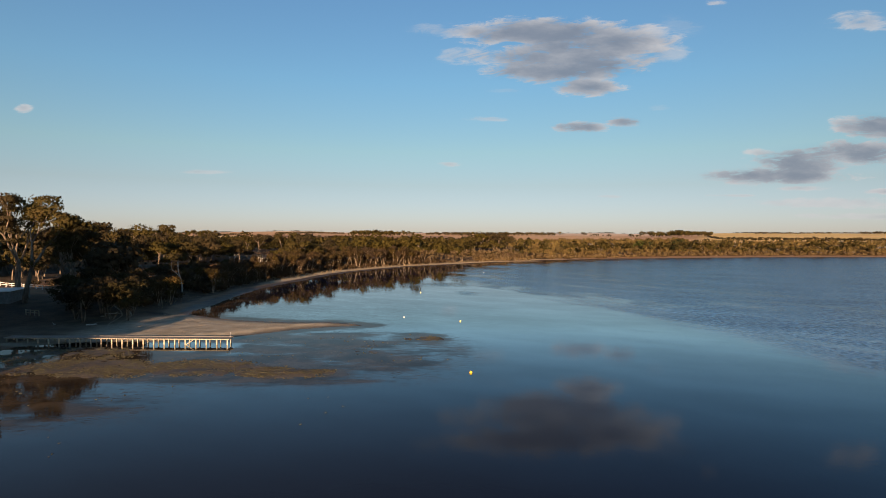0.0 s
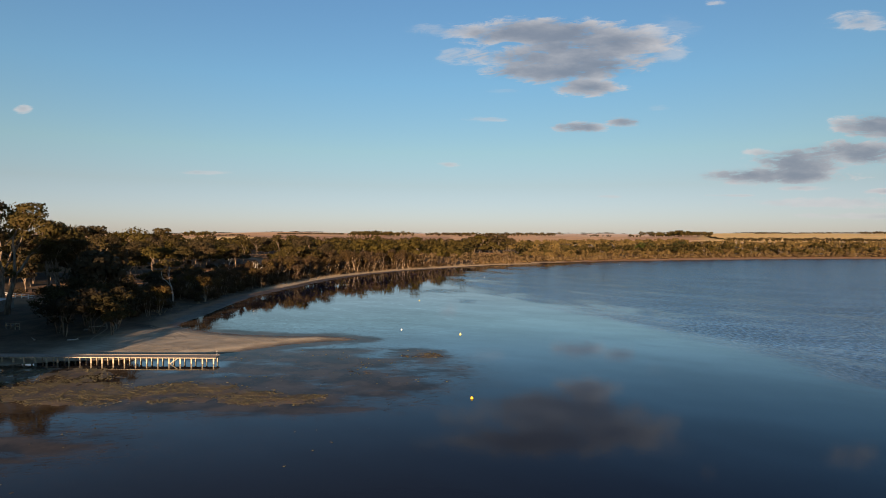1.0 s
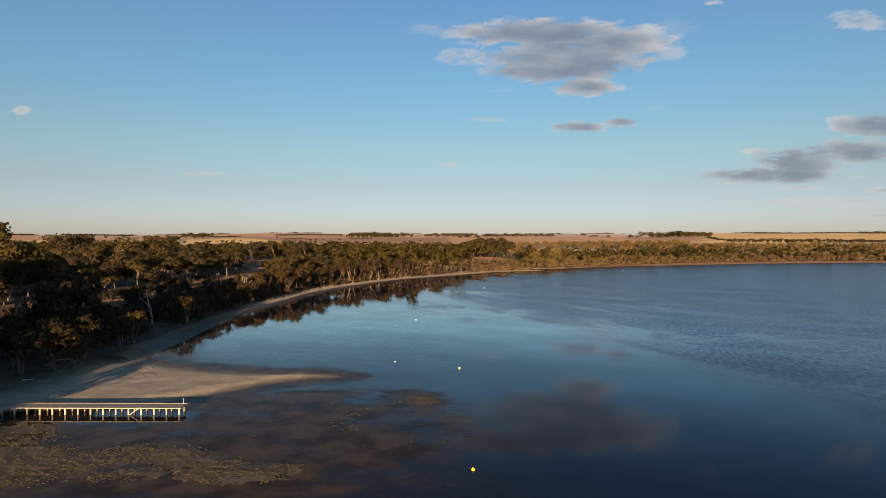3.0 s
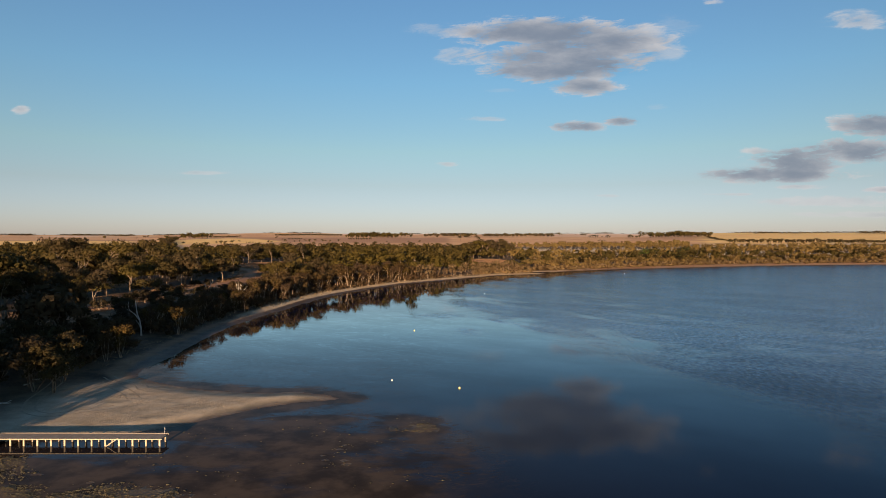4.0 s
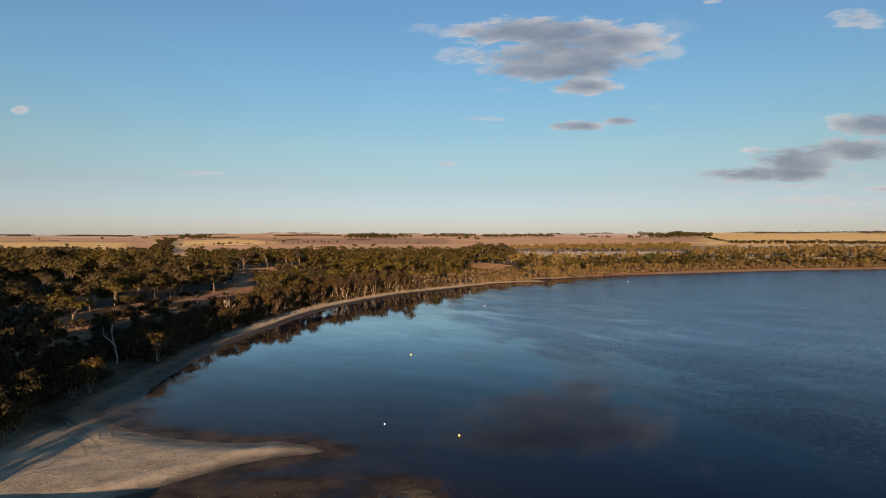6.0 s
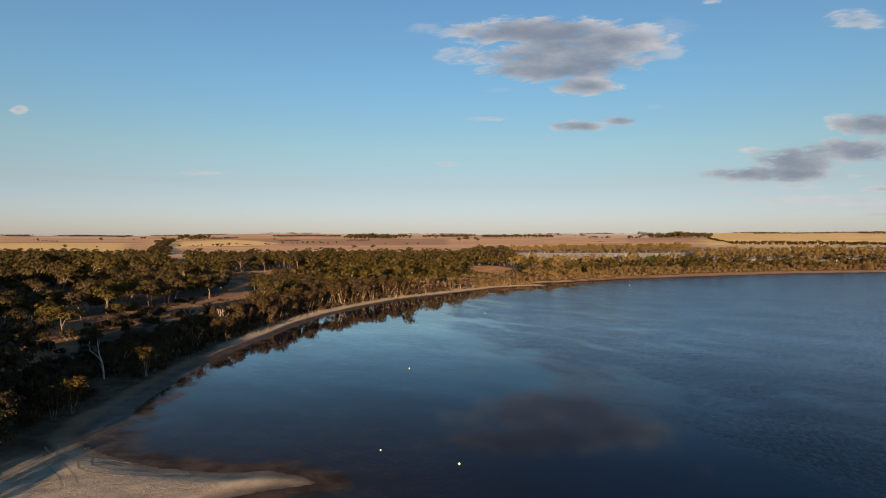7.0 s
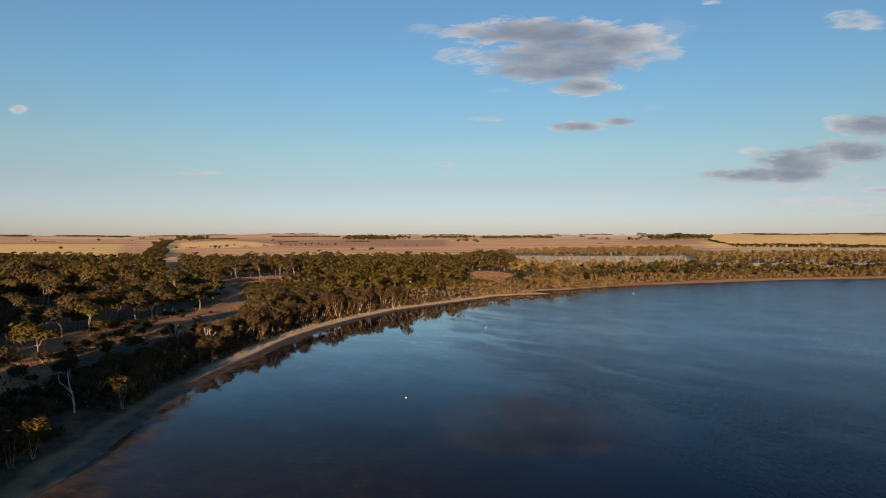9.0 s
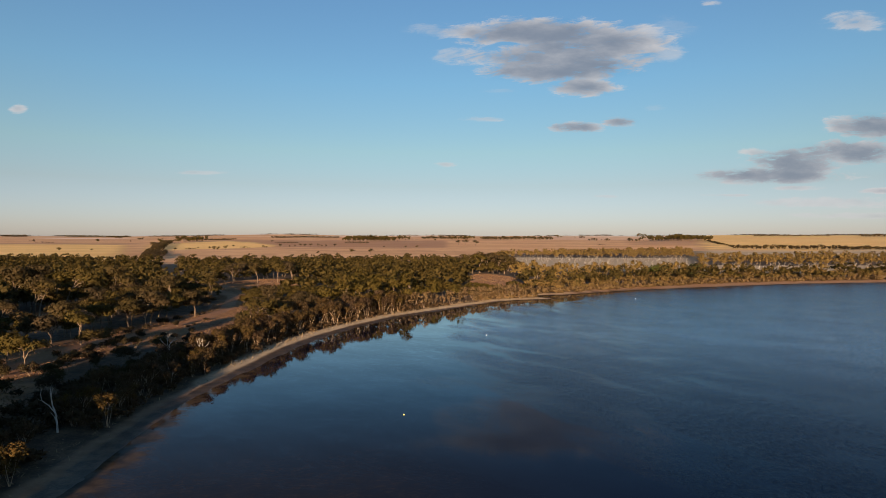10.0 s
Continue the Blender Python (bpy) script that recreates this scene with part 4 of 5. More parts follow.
# gums behind them, near the bay
x, y = scatter(rng, -150, -30, 118, 330, 8.0, lambda x, y: (inland(x, y) > 15) & ~open_ground(x, y) & (x > -64 - (y - 120) * 0.8 - 40) & ((y > 150) | (x > -0.62 * y))
               & clear_of_snag(x, y))
for a, b in zip(x, y):
    if a > -99 and b < 245:
        plant("bushy", a, b, rng.uniform(0.65, 0.95))
    else:
        plant("gum" if rng.uniform() < 0.4 else "wide", a, b, rng.uniform(1.0, 1.4) * (0.62 if a > -118 and b > 285 else 1.0))

# bushy trees at the head of the beach, shrubs, the dead tree on the bank
for a, b, tall, w in [(-60.2, 99.8, 7.2, 0), (-57.2, 103.2, 6.9, 2), (-54.2, 102.6, 5.9, 4), (-59.5, 105.5, 7.4, 1), (-63.5, 103.5, 6.0, 3),
                      (-56.5, 108.5, 6.4, 5), (-62.5, 109.5, 7.5, 0), (-66.5, 108, 6.8, 2), (-58.8, 113, 7.0, 1), (-70, 112, 7, 4),
                      (-63, 116, 7.5, 3), (-67.5, 117.5, 8, 5)]:
    plant("bushy", a, b, tall / HEIGHTS["bushy"][w % 3], which=w % 3)
for a, b, k in [(-93.5, 262, 0.95), (-102, 270, 0.8), (-100, 184, 1.1), (-95, 186, 1.2), (-104, 187, 1.1), (-109, 191, 1.0), (-88, 158, 1.2),
                (-84, 150, 1.1), (-90, 170, 1.3), (-122, 292, 1.2), (-97, 240, 1.0), (63, 463, 1.4)]:
    plant("shrub", a, b, k)


def snag(x, y):
    """The bare dead tree at the water's edge: a leaning stem with two long upturned limbs."""
    limbs = [([(0.1, 0, -0.3), (0, 0, 1.5), (-0.4, 0.1, 3.2), (-1.1, 0.1, 4.6)], [0.20, 0.17, 0.14, 0.11]),
             ([(-1.1, 0.1, 4.6), (-1.3, 0.0, 6.0), (-1.0, -0.1, 7.2), (-1.1, 0, 8.1)], [0.11, 0.09, 0.06, 0.025]),
             ([(-1.3, 0.0, 6.0), (-1.7, 0.2, 6.8), (-1.6, 0.3, 7.9)], [0.07, 0.05, 0.02]),
             ([(-0.4, 0.1, 3.2), (-1.7, -0.2, 4.7), (-3.0, -0.4, 5.5), (-3.4, -0.4, 6.6), (-3.2, -0.3, 7.5)], [0.10, 0.08, 0.065, 0.045, 0.02]),
             ([(0, 0, 1.5), (-0.9, 0.3, 2.6), (-1.9, 0.5, 3.3)], [0.07, 0.05, 0.02]),
             ([(-3.0, -0.4, 5.5), (-3.9, -0.5, 5.8)], [0.04, 0.015]), ([(-1.0, -0.1, 7.2), (-0.5, -0.1, 7.8)], [0.04, 0.015])]
    root = tagged(new("dead_tree"), "bare grey dead tree with upturned limbs at the water's edge", "tree", "trees of the lake shore")
    me = array_mesh("trunk", *joined([tube_arrays([(a * 0.75, b, c) for a, b, c in p], r, 7) for p, r in limbs]))
    me.shade_smooth()
    piece("trunk", me, M_BARK["dead"], root)
    root.location = (x, y, foot(x, y))


snag(-64.5, 147.9)
plant("dead", -69.5, 203, 8.0 / HEIGHTS["dead"][1], which=1, turn=2.0)
plant("dead", -63.5, 204.5, 7.4 / HEIGHTS["dead"][0], which=0, turn=3.3)

for a, b, tall, w in [(205, 520, 14.5, 0), (186, 545, 12, 1), (172, 520, 13, 1), (196, 514, 8, 0)]:
    plant("bright", a, b, tall / HEIGHTS["bright"][w], which=w)

def off_sun_path(x, y):
    """False in the gap left along the sun's path, so light reaches the fenced lawn."""
    return np.abs(x + 0.0875 * (145 - y) + 109.5) > 9


# trees south of the beach, out of view; the taller stands are added for shade
x, y = scatter(rng, -98, -48, -60, 114, 6.2, lambda x, y: (inland(x, y) > 3) & (x < -0.80 * y - 2) & (x < -49.0 - 0.0875 * (82 - y)) & (x > -98) & off_sun_path(x, y))
x2, y2 = scatter(rng, -94, -70, 68, 116, 6.0, lambda x, y: (x < -0.82 * y - 4) & (x < -66) & ((x > -94) | (y > 90)) & off_sun_path(x, y))
x3, y3 = scatter(rng, -420, -130, 60, 400, 8.5, lambda x, y: (x < -0.82 * y - 8) & (x < -138 - 0.0875 * (141 - y)))
x4, y4 = scatter(rng, -112, -50, -30, 114, 5.6, lambda x, y: (x < -0.82 * y - 3) & (x < -51.0 - 0.0875 * (82 - y)) & (inland(x, y) > 2) & off_sun_path(x, y))
woods("south_woods", "bushy trees under the tall gums south of the jetty", (x4, y4), [("bushy", 600 + k) for k in range(3)], rng, "gum", "gum", 0.85, 1.2)
woods("south_woods", "very tall gum woods, mostly out of view, added to shade the foreshore trees", (x2, y2), [("gum", 100 + k) for k in range(5)], rng, "gum", "gum", 1.75, 2.05)
woods("south_woods", "tall gum woods on the shore south of the jetty", (x[x > -68], y[x > -68]), [("gum", 100 + k) for k in range(5)], rng, "gum", "gum", 0.72, 0.95)
high = (x <= -81) & (y < 66)
back = (x <= -68) & ~high
woods("south_woods", "taller unseen gum woods added behind the southern shore for shade", (x[back], y[back]), [("gum", 100 + k) for k in range(5)], rng, "gum", "gum", 1.3, 1.6)
woods("south_woods", "tallest unseen gum woods, added to shade the trees north of them", (x[high], y[high]), [("gum", 100 + k) for k in range(5)], rng, "gum", "gum", 2.0, 2.3, True)
# unseen stand, added only to shade the woods north of it
woods("south_woods", "tall unseen gum woods added in the west to shade the inland woods", (x3, y3), [("gum", 100 + k) for k in range(5)], rng, "gum", "gum", 1.6, 2.1, True)

def low_woods(x, y):
    """True before the two clearings, where only low bushy trees grow."""
    lean = x / (y - 45)
    return ((lean > -0.37) & (lean < -0.19) & (y < 405)) | ((lean > 0.045) & (lean < 0.115) & (y < 480))


# the forest inland
def forest(x, y):
    r, lean = np.hypot(x, y), x / np.maximum(y, 1)
    edge = np.interp(lean, [-0.8, -0.6, -0.45, 0.05, 0.10], [880, 870, 760, 770, 900])
    return ((inland(x, y) > 15) & (r < edge) & (np.abs(x + 20) < 0.80 * y + 70) & ~((x > -150) & (y < 330))
            & ~open_ground(x, y) & ~((x > 60) & (inland(x, y) > 40)) & ~low_woods(x, y))


x, y = scatter(np.random.default_rng(8), -140, 60, 330, 440, 4.6, lambda x, y: low_woods(x, y) & ~open_ground(x, y) & (inland(x, y) > 13))
woods("inland_woods", "low bushy trees before the clearings", (x, y), [("bushy", 600 + k) for k in range(3)], np.random.default_rng(9), "gum", "gum", 0.55, 0.85)
x, y = scatter(rng, -720, 400, 118, 880, 8.6, forest)
near = np.hypot(x, y) < 380
west_side = x < -0.2 * y
GUMS = [("gum", 100), ("gum", 101), ("gum", 102), ("gum", 103), ("wide", 200), ("wide", 201), ("wide", 202)]
woods("inland_woods", "olive-green gum woods behind the lake", (x[near & ~west_side], y[near & ~west_side]), GUMS, rng, "gum", "gum", 0.95, 1.5)
woods("inland_woods", "gum woods round the car park", (x[near & west_side], y[near & west_side]), GUMS, rng, "gum", "gum", 0.95, 1.5)
woods("inland_woods", "olive-green gum woods before the fields", (x[~near], y[~near]), GUMS, rng, "gum", "gum", 0.85, 1.25, True)

# low woods and drowned trees on the flats behind the far shore
x, y = scatter(rng, 60, 620, 400, 720, 6.8, lambda x, y: (inland(x, y) > 6 + 6 * smooth(x, 120, 200)) & (inland(x, y) < 46)
               & (x < 0.85 * y + 40))
woods("shore_woods", "dense brown-green paperbarks along the far sandy bank", (x, y), [("bushy", 600 + k) for k in range(3)] + [("paperbark", 300 + k) for k in range(2)], rng,
      "sunlit", "paperbark", 0.75, 1.1)
x, y = scatter(rng, 20, 640, 340, 640, 3.6, lambda x, y: (inland(x, y) > 5 + 5 * smooth(x, 120, 200)) & (inland(x, y) < 15 + 4 * smooth(x, 120, 200)) & (x < 0.85 * y + 40))
woods("undergrowth", "brown scrub at the foot of the far bank's trees", (x, y), [("shrub", 400 + k) for k in range(4)], rng, "sunlit", "paperbark", 0.7, 1.3, True)
x, y = scatter(rng, 60, 1150, 440, 1600, 14.5, lambda x, y: (inland(x, y) > 46) & (marsh_at(x, y) < 0.3) & (x < 0.82 * y + 40)
               & (np.hypot(x, y) < np.interp(x / y, [0.05, 0.10, 0.3, 0.8], [780, 1180, 1400, 1600])))
woods("marsh_woods", "low dark woods in bands across the pale flats", (x, y), [("bushy", 600 + k) for k in range(3)] + [("paperbark", 301)],
      rng, "sunlit", "paperbark", 1.05, 1.6, True)
x, y = scatter(rng, 85, 900, 560, 1120, 14.0, lambda x, y: (marsh_at(x, y) > 0.6) & (x < 0.80 * y + 30))
woods("drowned_trees", "bare bleached dead trees standing on the pale flats", (x, y), [("dead", 500 + k) for k in range(3)], rng, "gum", "dead",
      0.45, 0.72)

# far trees in and between the fields
def belt(x0, y0, x1, y1, depth, tall, close=0.95):
    """A belt of trees between two points: its depth, the trees' height, how close they stand."""
    r, tall = np.random.default_rng(int(abs(x0) + abs(y0))), tall * (1.25 + 0.4 * (y0 > 2300))
    long, gap = math.hypot(x1 - x0, y1 - y0), tall * close * (0.82 if y0 < 2300 else 0.62)
    along, deep = max(1, round(long / gap)), max(1, round(depth / (gap * 1.5)))
    t, d = (v.ravel().astype(float) for v in np.meshgrid(np.arange(along), np.arange(deep)))
    t = (t + r.uniform(0.1, 0.9, t.size)) / along
    d = (d + r.uniform(0.1, 0.9, d.size)) / deep * depth - depth / 2
    ux, uy = (x1 - x0) / max(long, 1), (y1 - y0) / max(long, 1)
    x, y = x0 + ux * long * t - uy * d, y0 + uy * long * t + ux * d
    keep = r.uniform(0, 1, x.size) < 0.88
    keep[0] = True
    woods("far_woods", "dark belt of gum trees among the far fields", (x[keep], y[keep]), [("bushy", 600 + k) for k in range(3)], r, "gum", "gum",
          tall / 10.5, tall / 6.0, y0 > 1000)


# the ragged line of woods on the horizon
x, y = scatter(np.random.default_rng(31), -3900, 3900, 4640, 4740, 15, lambda x, y: waves(x, 0 * y, 620, 33) + 0.5 * waves(x, y, 90, 34) > -0.05)
woods("far_woods", "dark ragged line of woods on the horizon", (x, y), [("bushy", 600 + k) for k in range(3)], np.random.default_rng(32), "gum", "gum", 1.1, 2.1, True)

# along the road that leads inland
belt(-405, 880, -480, 1080, 26, 9.5, 0.85)
belt(-490, 1060, -560, 1230, 22, 9, 0.85)
belt(-590, 1300, -700, 1560, 24, 10)
belt(-730, 1600, -840, 1900, 30, 13)
belt(-925, 2030, -862, 2015, 60, 16)
belt(-1015, 2400, -920, 2400, 90, 17)
belt(-1040, 2730, -890, 2650, 30, 6)
# hedges and copses of the western fields
belt(-1517, 2271, -1502, 2276, 20, 8)
belt(-1385, 2100, -1330, 2122, 8, 3.5)
belt(-1810, 3400, -1780, 3420, 40, 13)
belt(-1510, 3050, -1490, 3068, 40, 12)
belt(-2900, 4040, -2780, 4100, 60, 8)
belt(-2660, 4320, -2350, 4600, 60, 9)
belt(-566, 1384, -548, 1394, 8, 3.6)
belt(-496, 1368, -462, 1354, 16, 9)
belt(-500, 1550, -476, 1553, 8, 4.5)
belt(-451, 1563, -434, 1569, 12, 7)
belt(-546, 2042, -470, 2038, 12, 5)
belt(-418, 1616, -310, 1650, 14, 8.5, 1.1)
belt(-310, 1664, -276, 1663, 18, 9)
belt(-320, 2084, -232, 2060, 14, 6)
belt(-890, 3230, -552, 3340, 40, 7)
# the copse on the rise and the belts east of it
belt(-375, 2440, -185, 2500, 170, 17)
belt(-200, 3020, -150, 3046, 70, 17)
belt(-90, 3165, 70, 3182, 60, 11)
belt(64, 3137, 180, 3145, 60, 13)
belt(204, 2945, 563, 3025, 70, 12.5)
belt(745, 3850, 772, 3830, 40, 13)
belt(820, 3556, 855, 3548, 30, 10)
belt(656, 2677, 775, 2767, 16, 10, 1.3)
belt(518, 2012, 556, 2040, 8, 4)
belt(866, 2790, 880, 2660, 20, 11)
belt(1605, 4915, 1680, 4905, 60, 18)
belt(1030, 2880, 1150, 2660, 200, 19)
belt(1150, 2660, 1180, 2640, 120, 18)
belt(1130, 2560, 950, 2070, 8, 5, 0.8)
belt(950, 2070, 860, 1790, 8, 5, 0.8)
belt(690, 1434, 850, 1484, 60, 10)
belt(827, 1450, 935, 1410, 60, 10)
belt(905, 1375, 1040, 1376, 60, 9)
belt(2540, 3644, 2760, 3600, 60, 13)
belt(2150, 4127, 2480, 3830, 40, 8)
# the tall copse by the flats
belt(38, 640, 80, 660, 60, 10)
for a, b, tall in [(-720, 1185, 9.5), (-715, 1282, 5.5), (-1229, 2209, 15), (-1156, 2296, 7), (-512, 1147, 6), (-540, 1234, 5.5), (-543, 1277, 8), (-558, 1434, 5),
                   (-530, 1429, 6), (-533, 1600, 6.5), (-565, 2076, 10), (-146, 1624, 5), (-88, 1619, 6.5), (-54, 1519, 7.5), (-15, 2546, 10), (57, 1784, 15), (75, 1779, 17),
                   (102, 1731, 18), (797, 3567, 11), (-153, 1100, 11), (-120, 1095, 12), (-205, 1060, 8)]:
    w = int(rng.integers(4))
    plant("wide", a, b, tall / HEIGHTS["wide"][w], which=w, group="lone trees in the fields")

# ---------------------------------------------------------------- jetty
def jetty():
    root = tagged(new("jetty"), "narrow timber jetty on pale posts over shallow water", "jetty")
    root.location = (0, 0, 0)
    west, bay, count, near_y, far_y, top = -60.1, 1.45, 22, 82.3, 83.7, 0.84
    post = box_mesh("post", -0.085, 0.085, -0.085, 0.085, -0.7, top - 0.19, bevel=0.015)
    cap = box_mesh("crosshead", -0.06, 0.06, near_y - 0.15, far_y + 0.15, top - 0.17, top - 0.05, bevel=0.01)
    for k in range(count):
        for yy in (near_y, far_y):
            p = piece("post", post, M_TIMBER, root)
            p.location = (west + bay * k, yy, 0)
            p.rotation_euler = (rng.normal(0, 0.012), rng.normal(0, 0.012), rng.uniform(0, 0.3))
        c = piece("crosshead", cap, M_TIMBER, root)
        c.location = (west + bay * k, 0, 0)
    bearer = box_mesh("bearer", west - 0.3, west + bay * (count - 1) + 0.3, -0.04, 0.04, top - 0.12, top - 0.05, bevel=0.006)
    for yy in (near_y - 0.12, far_y + 0.12):
        piece("bearer", bearer, M_TIMBER, root).location = (0, yy, 0)
    board = box_mesh("deck_board", -0.068, 0.068, near_y - 0.22, far_y + 0.22, top - 0.046, top, bevel=0.006)
    for k in range(int(((count - 1) * bay + 0.7) / 0.15)):
        b = piece("deck_board", board, M_DECK, root)
        b.location = (west - 0.3 + 0.15 * k, rng.normal(0, 0.012), rng.normal(0, 0.003))
    bm = bmesh.new()
    box(bm, -0.9, 0.9, -0.025, 0.025, -0.05, 0.05, 0.008)
    brace = part("brace", bm, M_TIMBER, root)
    brace.location, brace.rotation_euler = (west + bay * 17.45, near_y - 0.10, 0.36), (0, -0.6, 0)
    bm = bmesh.new()
    bmesh.ops.create_cone(bm, segments=8, radius1=0.025, radius2=0.02, depth=0.7, cap_ends=True, matrix=Matrix.Translation((0, 0, 0.35)))
    part("mooring_pole", bm, M_STEEL, root).location = (west + bay * (count - 1) - 0.15, far_y + 0.12, top)
    bm = bmesh.new()
    box(bm, west - 0.3, west + bay * (count - 1) + 0.3, -0.04, 0.04, 0.0, 0.06, 0.01)
    part("kerb_rail", bm, M_DECK, root).location = (0, far_y + 0.16, top)
    return root


jetty()


def ribbon(points, half, lift):
    """A strip of ground along a smooth line, dished in the middle, as corners and quads."""
    p = np.array(points, float)
    t = np.linspace(0, len(p) - 1, (len(p) - 1) * 8 + 1)
    x, y = (np.interp(t, np.arange(len(p)), p[:, k]) for k in (0, 1))
    for k in range(3):
        x[1:-1], y[1:-1] = (x[:-2] + 2 * x[1:-1] + x[2:]) / 4, (y[:-2] + 2 * y[1:-1] + y[2:]) / 4
    dx, dy = np.gradient(x), np.gradient(y)
    l = np.hypot(dx, dy)
    co = []
    for s, h in ((-1.5, -0.012), (-1.0, 0.005), (-0.6, 0.0), (0.6, 0.0), (1.0, 0.005), (1.5, -0.012)):
        a, b = x - dy / l * half * s, y + dx / l * half * s
        co.append(np.stack([a, b, land_height(a, b) + lift + h], -1))
    co = np.stack(co, 1).reshape(-1, 3)
    i = np.arange(len(co)).reshape(-1, 6)
    return co, np.stack([i[:-1, :-1], i[:-1, 1:], i[1:, 1:], i[1:, :-1]], -1).reshape(-1, 4)


def tyre_tracks(points, gauge=1.5):
    p = np.array(points, float)
    d = np.gradient(p, axis=0)
    d /= np.linalg.norm(d, axis=1)[:, None]
    side = np.stack([-d[:, 1], d[:, 0]], -1)
    me = array_mesh("tyre_track", *joined([ribbon(p + side * gauge / 2, 0.10, 0.006), ribbon(p - side * gauge / 2, 0.10, 0.006)]))
    me.materials.append(M_RUT)
    tagged(new("tyre_track", me), "pair of tyre ruts curving over the pale sand", "tyre track", kind="structure")


tyre_tracks([(-52, 113), (-50.2, 111), (-46.1, 108.6), (-42.2, 107.8), (-38.5, 106.6)])
tyre_tracks([(-44.6, 108), (-43.7, 106.6), (-42.8, 105.2), (-40.9, 104.3), (-36.5, 103.5), (-31, 103.2)])
tyre_tracks([(-50.5, 110), (-49.3, 108.3), (-46.5, 105.5), (-43.8, 103), (-41.5, 100)])
tyre_tracks([(-64, 118), (-60, 113), (-57, 108), (-55, 100), (-52, 94), (-48, 92), (-42, 96)])


def rail_fence(points, bay=2.4):
    root = tagged(new("rail_fence"), "white two-rail timber fence beside the lawn", "fence")
    post = box_mesh("post", -0.06, 0.06, -0.06, 0.06, -0.2, 1.12, bevel=0.01)
    rail = box_mesh("rail", 0, bay, -0.03, 0.03, -0.06, 0.06, bevel=0.008)
    for (ax, ay), (bx, by) in zip(points, points[1:]):
        long = math.hypot(bx - ax, by - ay)
        turn = math.atan2(by - ay, bx - ax)
        for k in range(int(long / bay)):
            px, py = ax + math.cos(turn) * bay * k, ay + math.sin(turn) * bay * k
            z = foot(px, py)
            p = piece("post", post, M_WHITE, root)
            p.location, p.rotation_euler = (px, py, z), (0, 0, turn)
            for h in (0.55, 1.0):
                r = piece("rail", rail, M_WHITE, root)
                r.location = (px - math.sin(turn) * -0.09, py - math.cos(turn) * 0.09, z + h)
                r.rotation_euler = (0, -math.atan2(foot(px + math.cos(turn) * bay, py + math.sin(turn) * bay) - z, bay), turn)


rail_fence([(-118, 153), (-111, 150), (-91.5, 141)])


def bike_rail(ax, ay, bx, by):
    """Four short posts with a top and a lower rail."""
    root = tagged(new("bike_rail"), "short weathered timber post-and-rail barrier on the foreshore", "rail")
    long = math.hypot(bx - ax, by - ay)
    post = box_mesh("post", -0.06, 0.06, -0.06, 0.06, -0.25, 1.02, bevel=0.012)
    rail = box_mesh("rail", -0.12, long + 0.12, -0.035, 0.035, -0.055, 0.055, bevel=0.01)
    for k in range(4):
        piece("post", post, M_TIMBER, root).location = (long * k / 3, 0, 0)
    for z in (0.52, 0.95):
        piece("rail", rail, M_TIMBER, root).location = (0, -0.097, z)
    root.matrix_basis = Matrix.Translation((ax, ay, foot(ax, ay))) @ Matrix.Rotation(math.atan2(by - ay, bx - ax), 4, "Z")


bike_rail(-74.7, 107.1, -71.7, 106.1)


def amenities_block(x, y, turn):
    """A low building: block walls, a flat overhanging roof with its fascia."""
    root = tagged(new("amenities_block"), "low grey concrete-block building with a flat roof on the foreshore", "building")
    for name, size in (("wall", (-0.1, 0.1, -4.8, 4.8, -0.3, 2.05)), ("wall", (-5.0, -4.8, -4.8, 4.8, -0.3, 2.05)),
                       ("wall", (-4.8, -0.1, -4.8, -4.6, -0.3, 2.05)), ("wall", (-4.8, -0.1, 4.6, 4.8, -0.3, 2.05))):
        piece(name, box_mesh(name, *size, bevel=0.01), M_BLOCKWORK, root)
    piece("roof", box_mesh("roof", -5.3, 0.4, -5.1, 5.1, 2.053, 2.16, bevel=0.01), M_STEEL, root)
    fascia = box_mesh("fascia", 0.402, 0.43, -5.1, 5.1, 2.0, 2.19, bevel=0.006)
    piece("fascia", fascia, M_DECK, root)
    root.matrix_basis = Matrix.Translation((x, y, foot(x, y))) @ Matrix.Rotation(turn, 4, "Z")


amenities_block(-86.5, 122.3, 0.26)


def bollards():
    bm = bmesh.new()
    bmesh.ops.create_cone(bm, segments=10, radius1=0.11, radius2=0.10, depth=1.0, cap_ends=True, matrix=Matrix.Translation((0, 0, 0.35)))
    bmesh.ops.bevel(bm, geom=[e for e in bm.edges if all(v.co.z > 0.8 for v in e.verts)], offset=0.025, segments=1, affect="EDGES")
    first = tagged(part("bollard", bm, M_TIMBER), "short pale timber bollard along the car park", "bollard", group="bollards round the car park")
    for k in range(15):
        x, y = -158.5 - 0.30 * k, 277 + 2.4 * k
        m = Matrix.Translation((x, y, foot(x, y)))
        if k:
            copy_thing(first, m)
        else:
            first.matrix_basis = m


bollards()


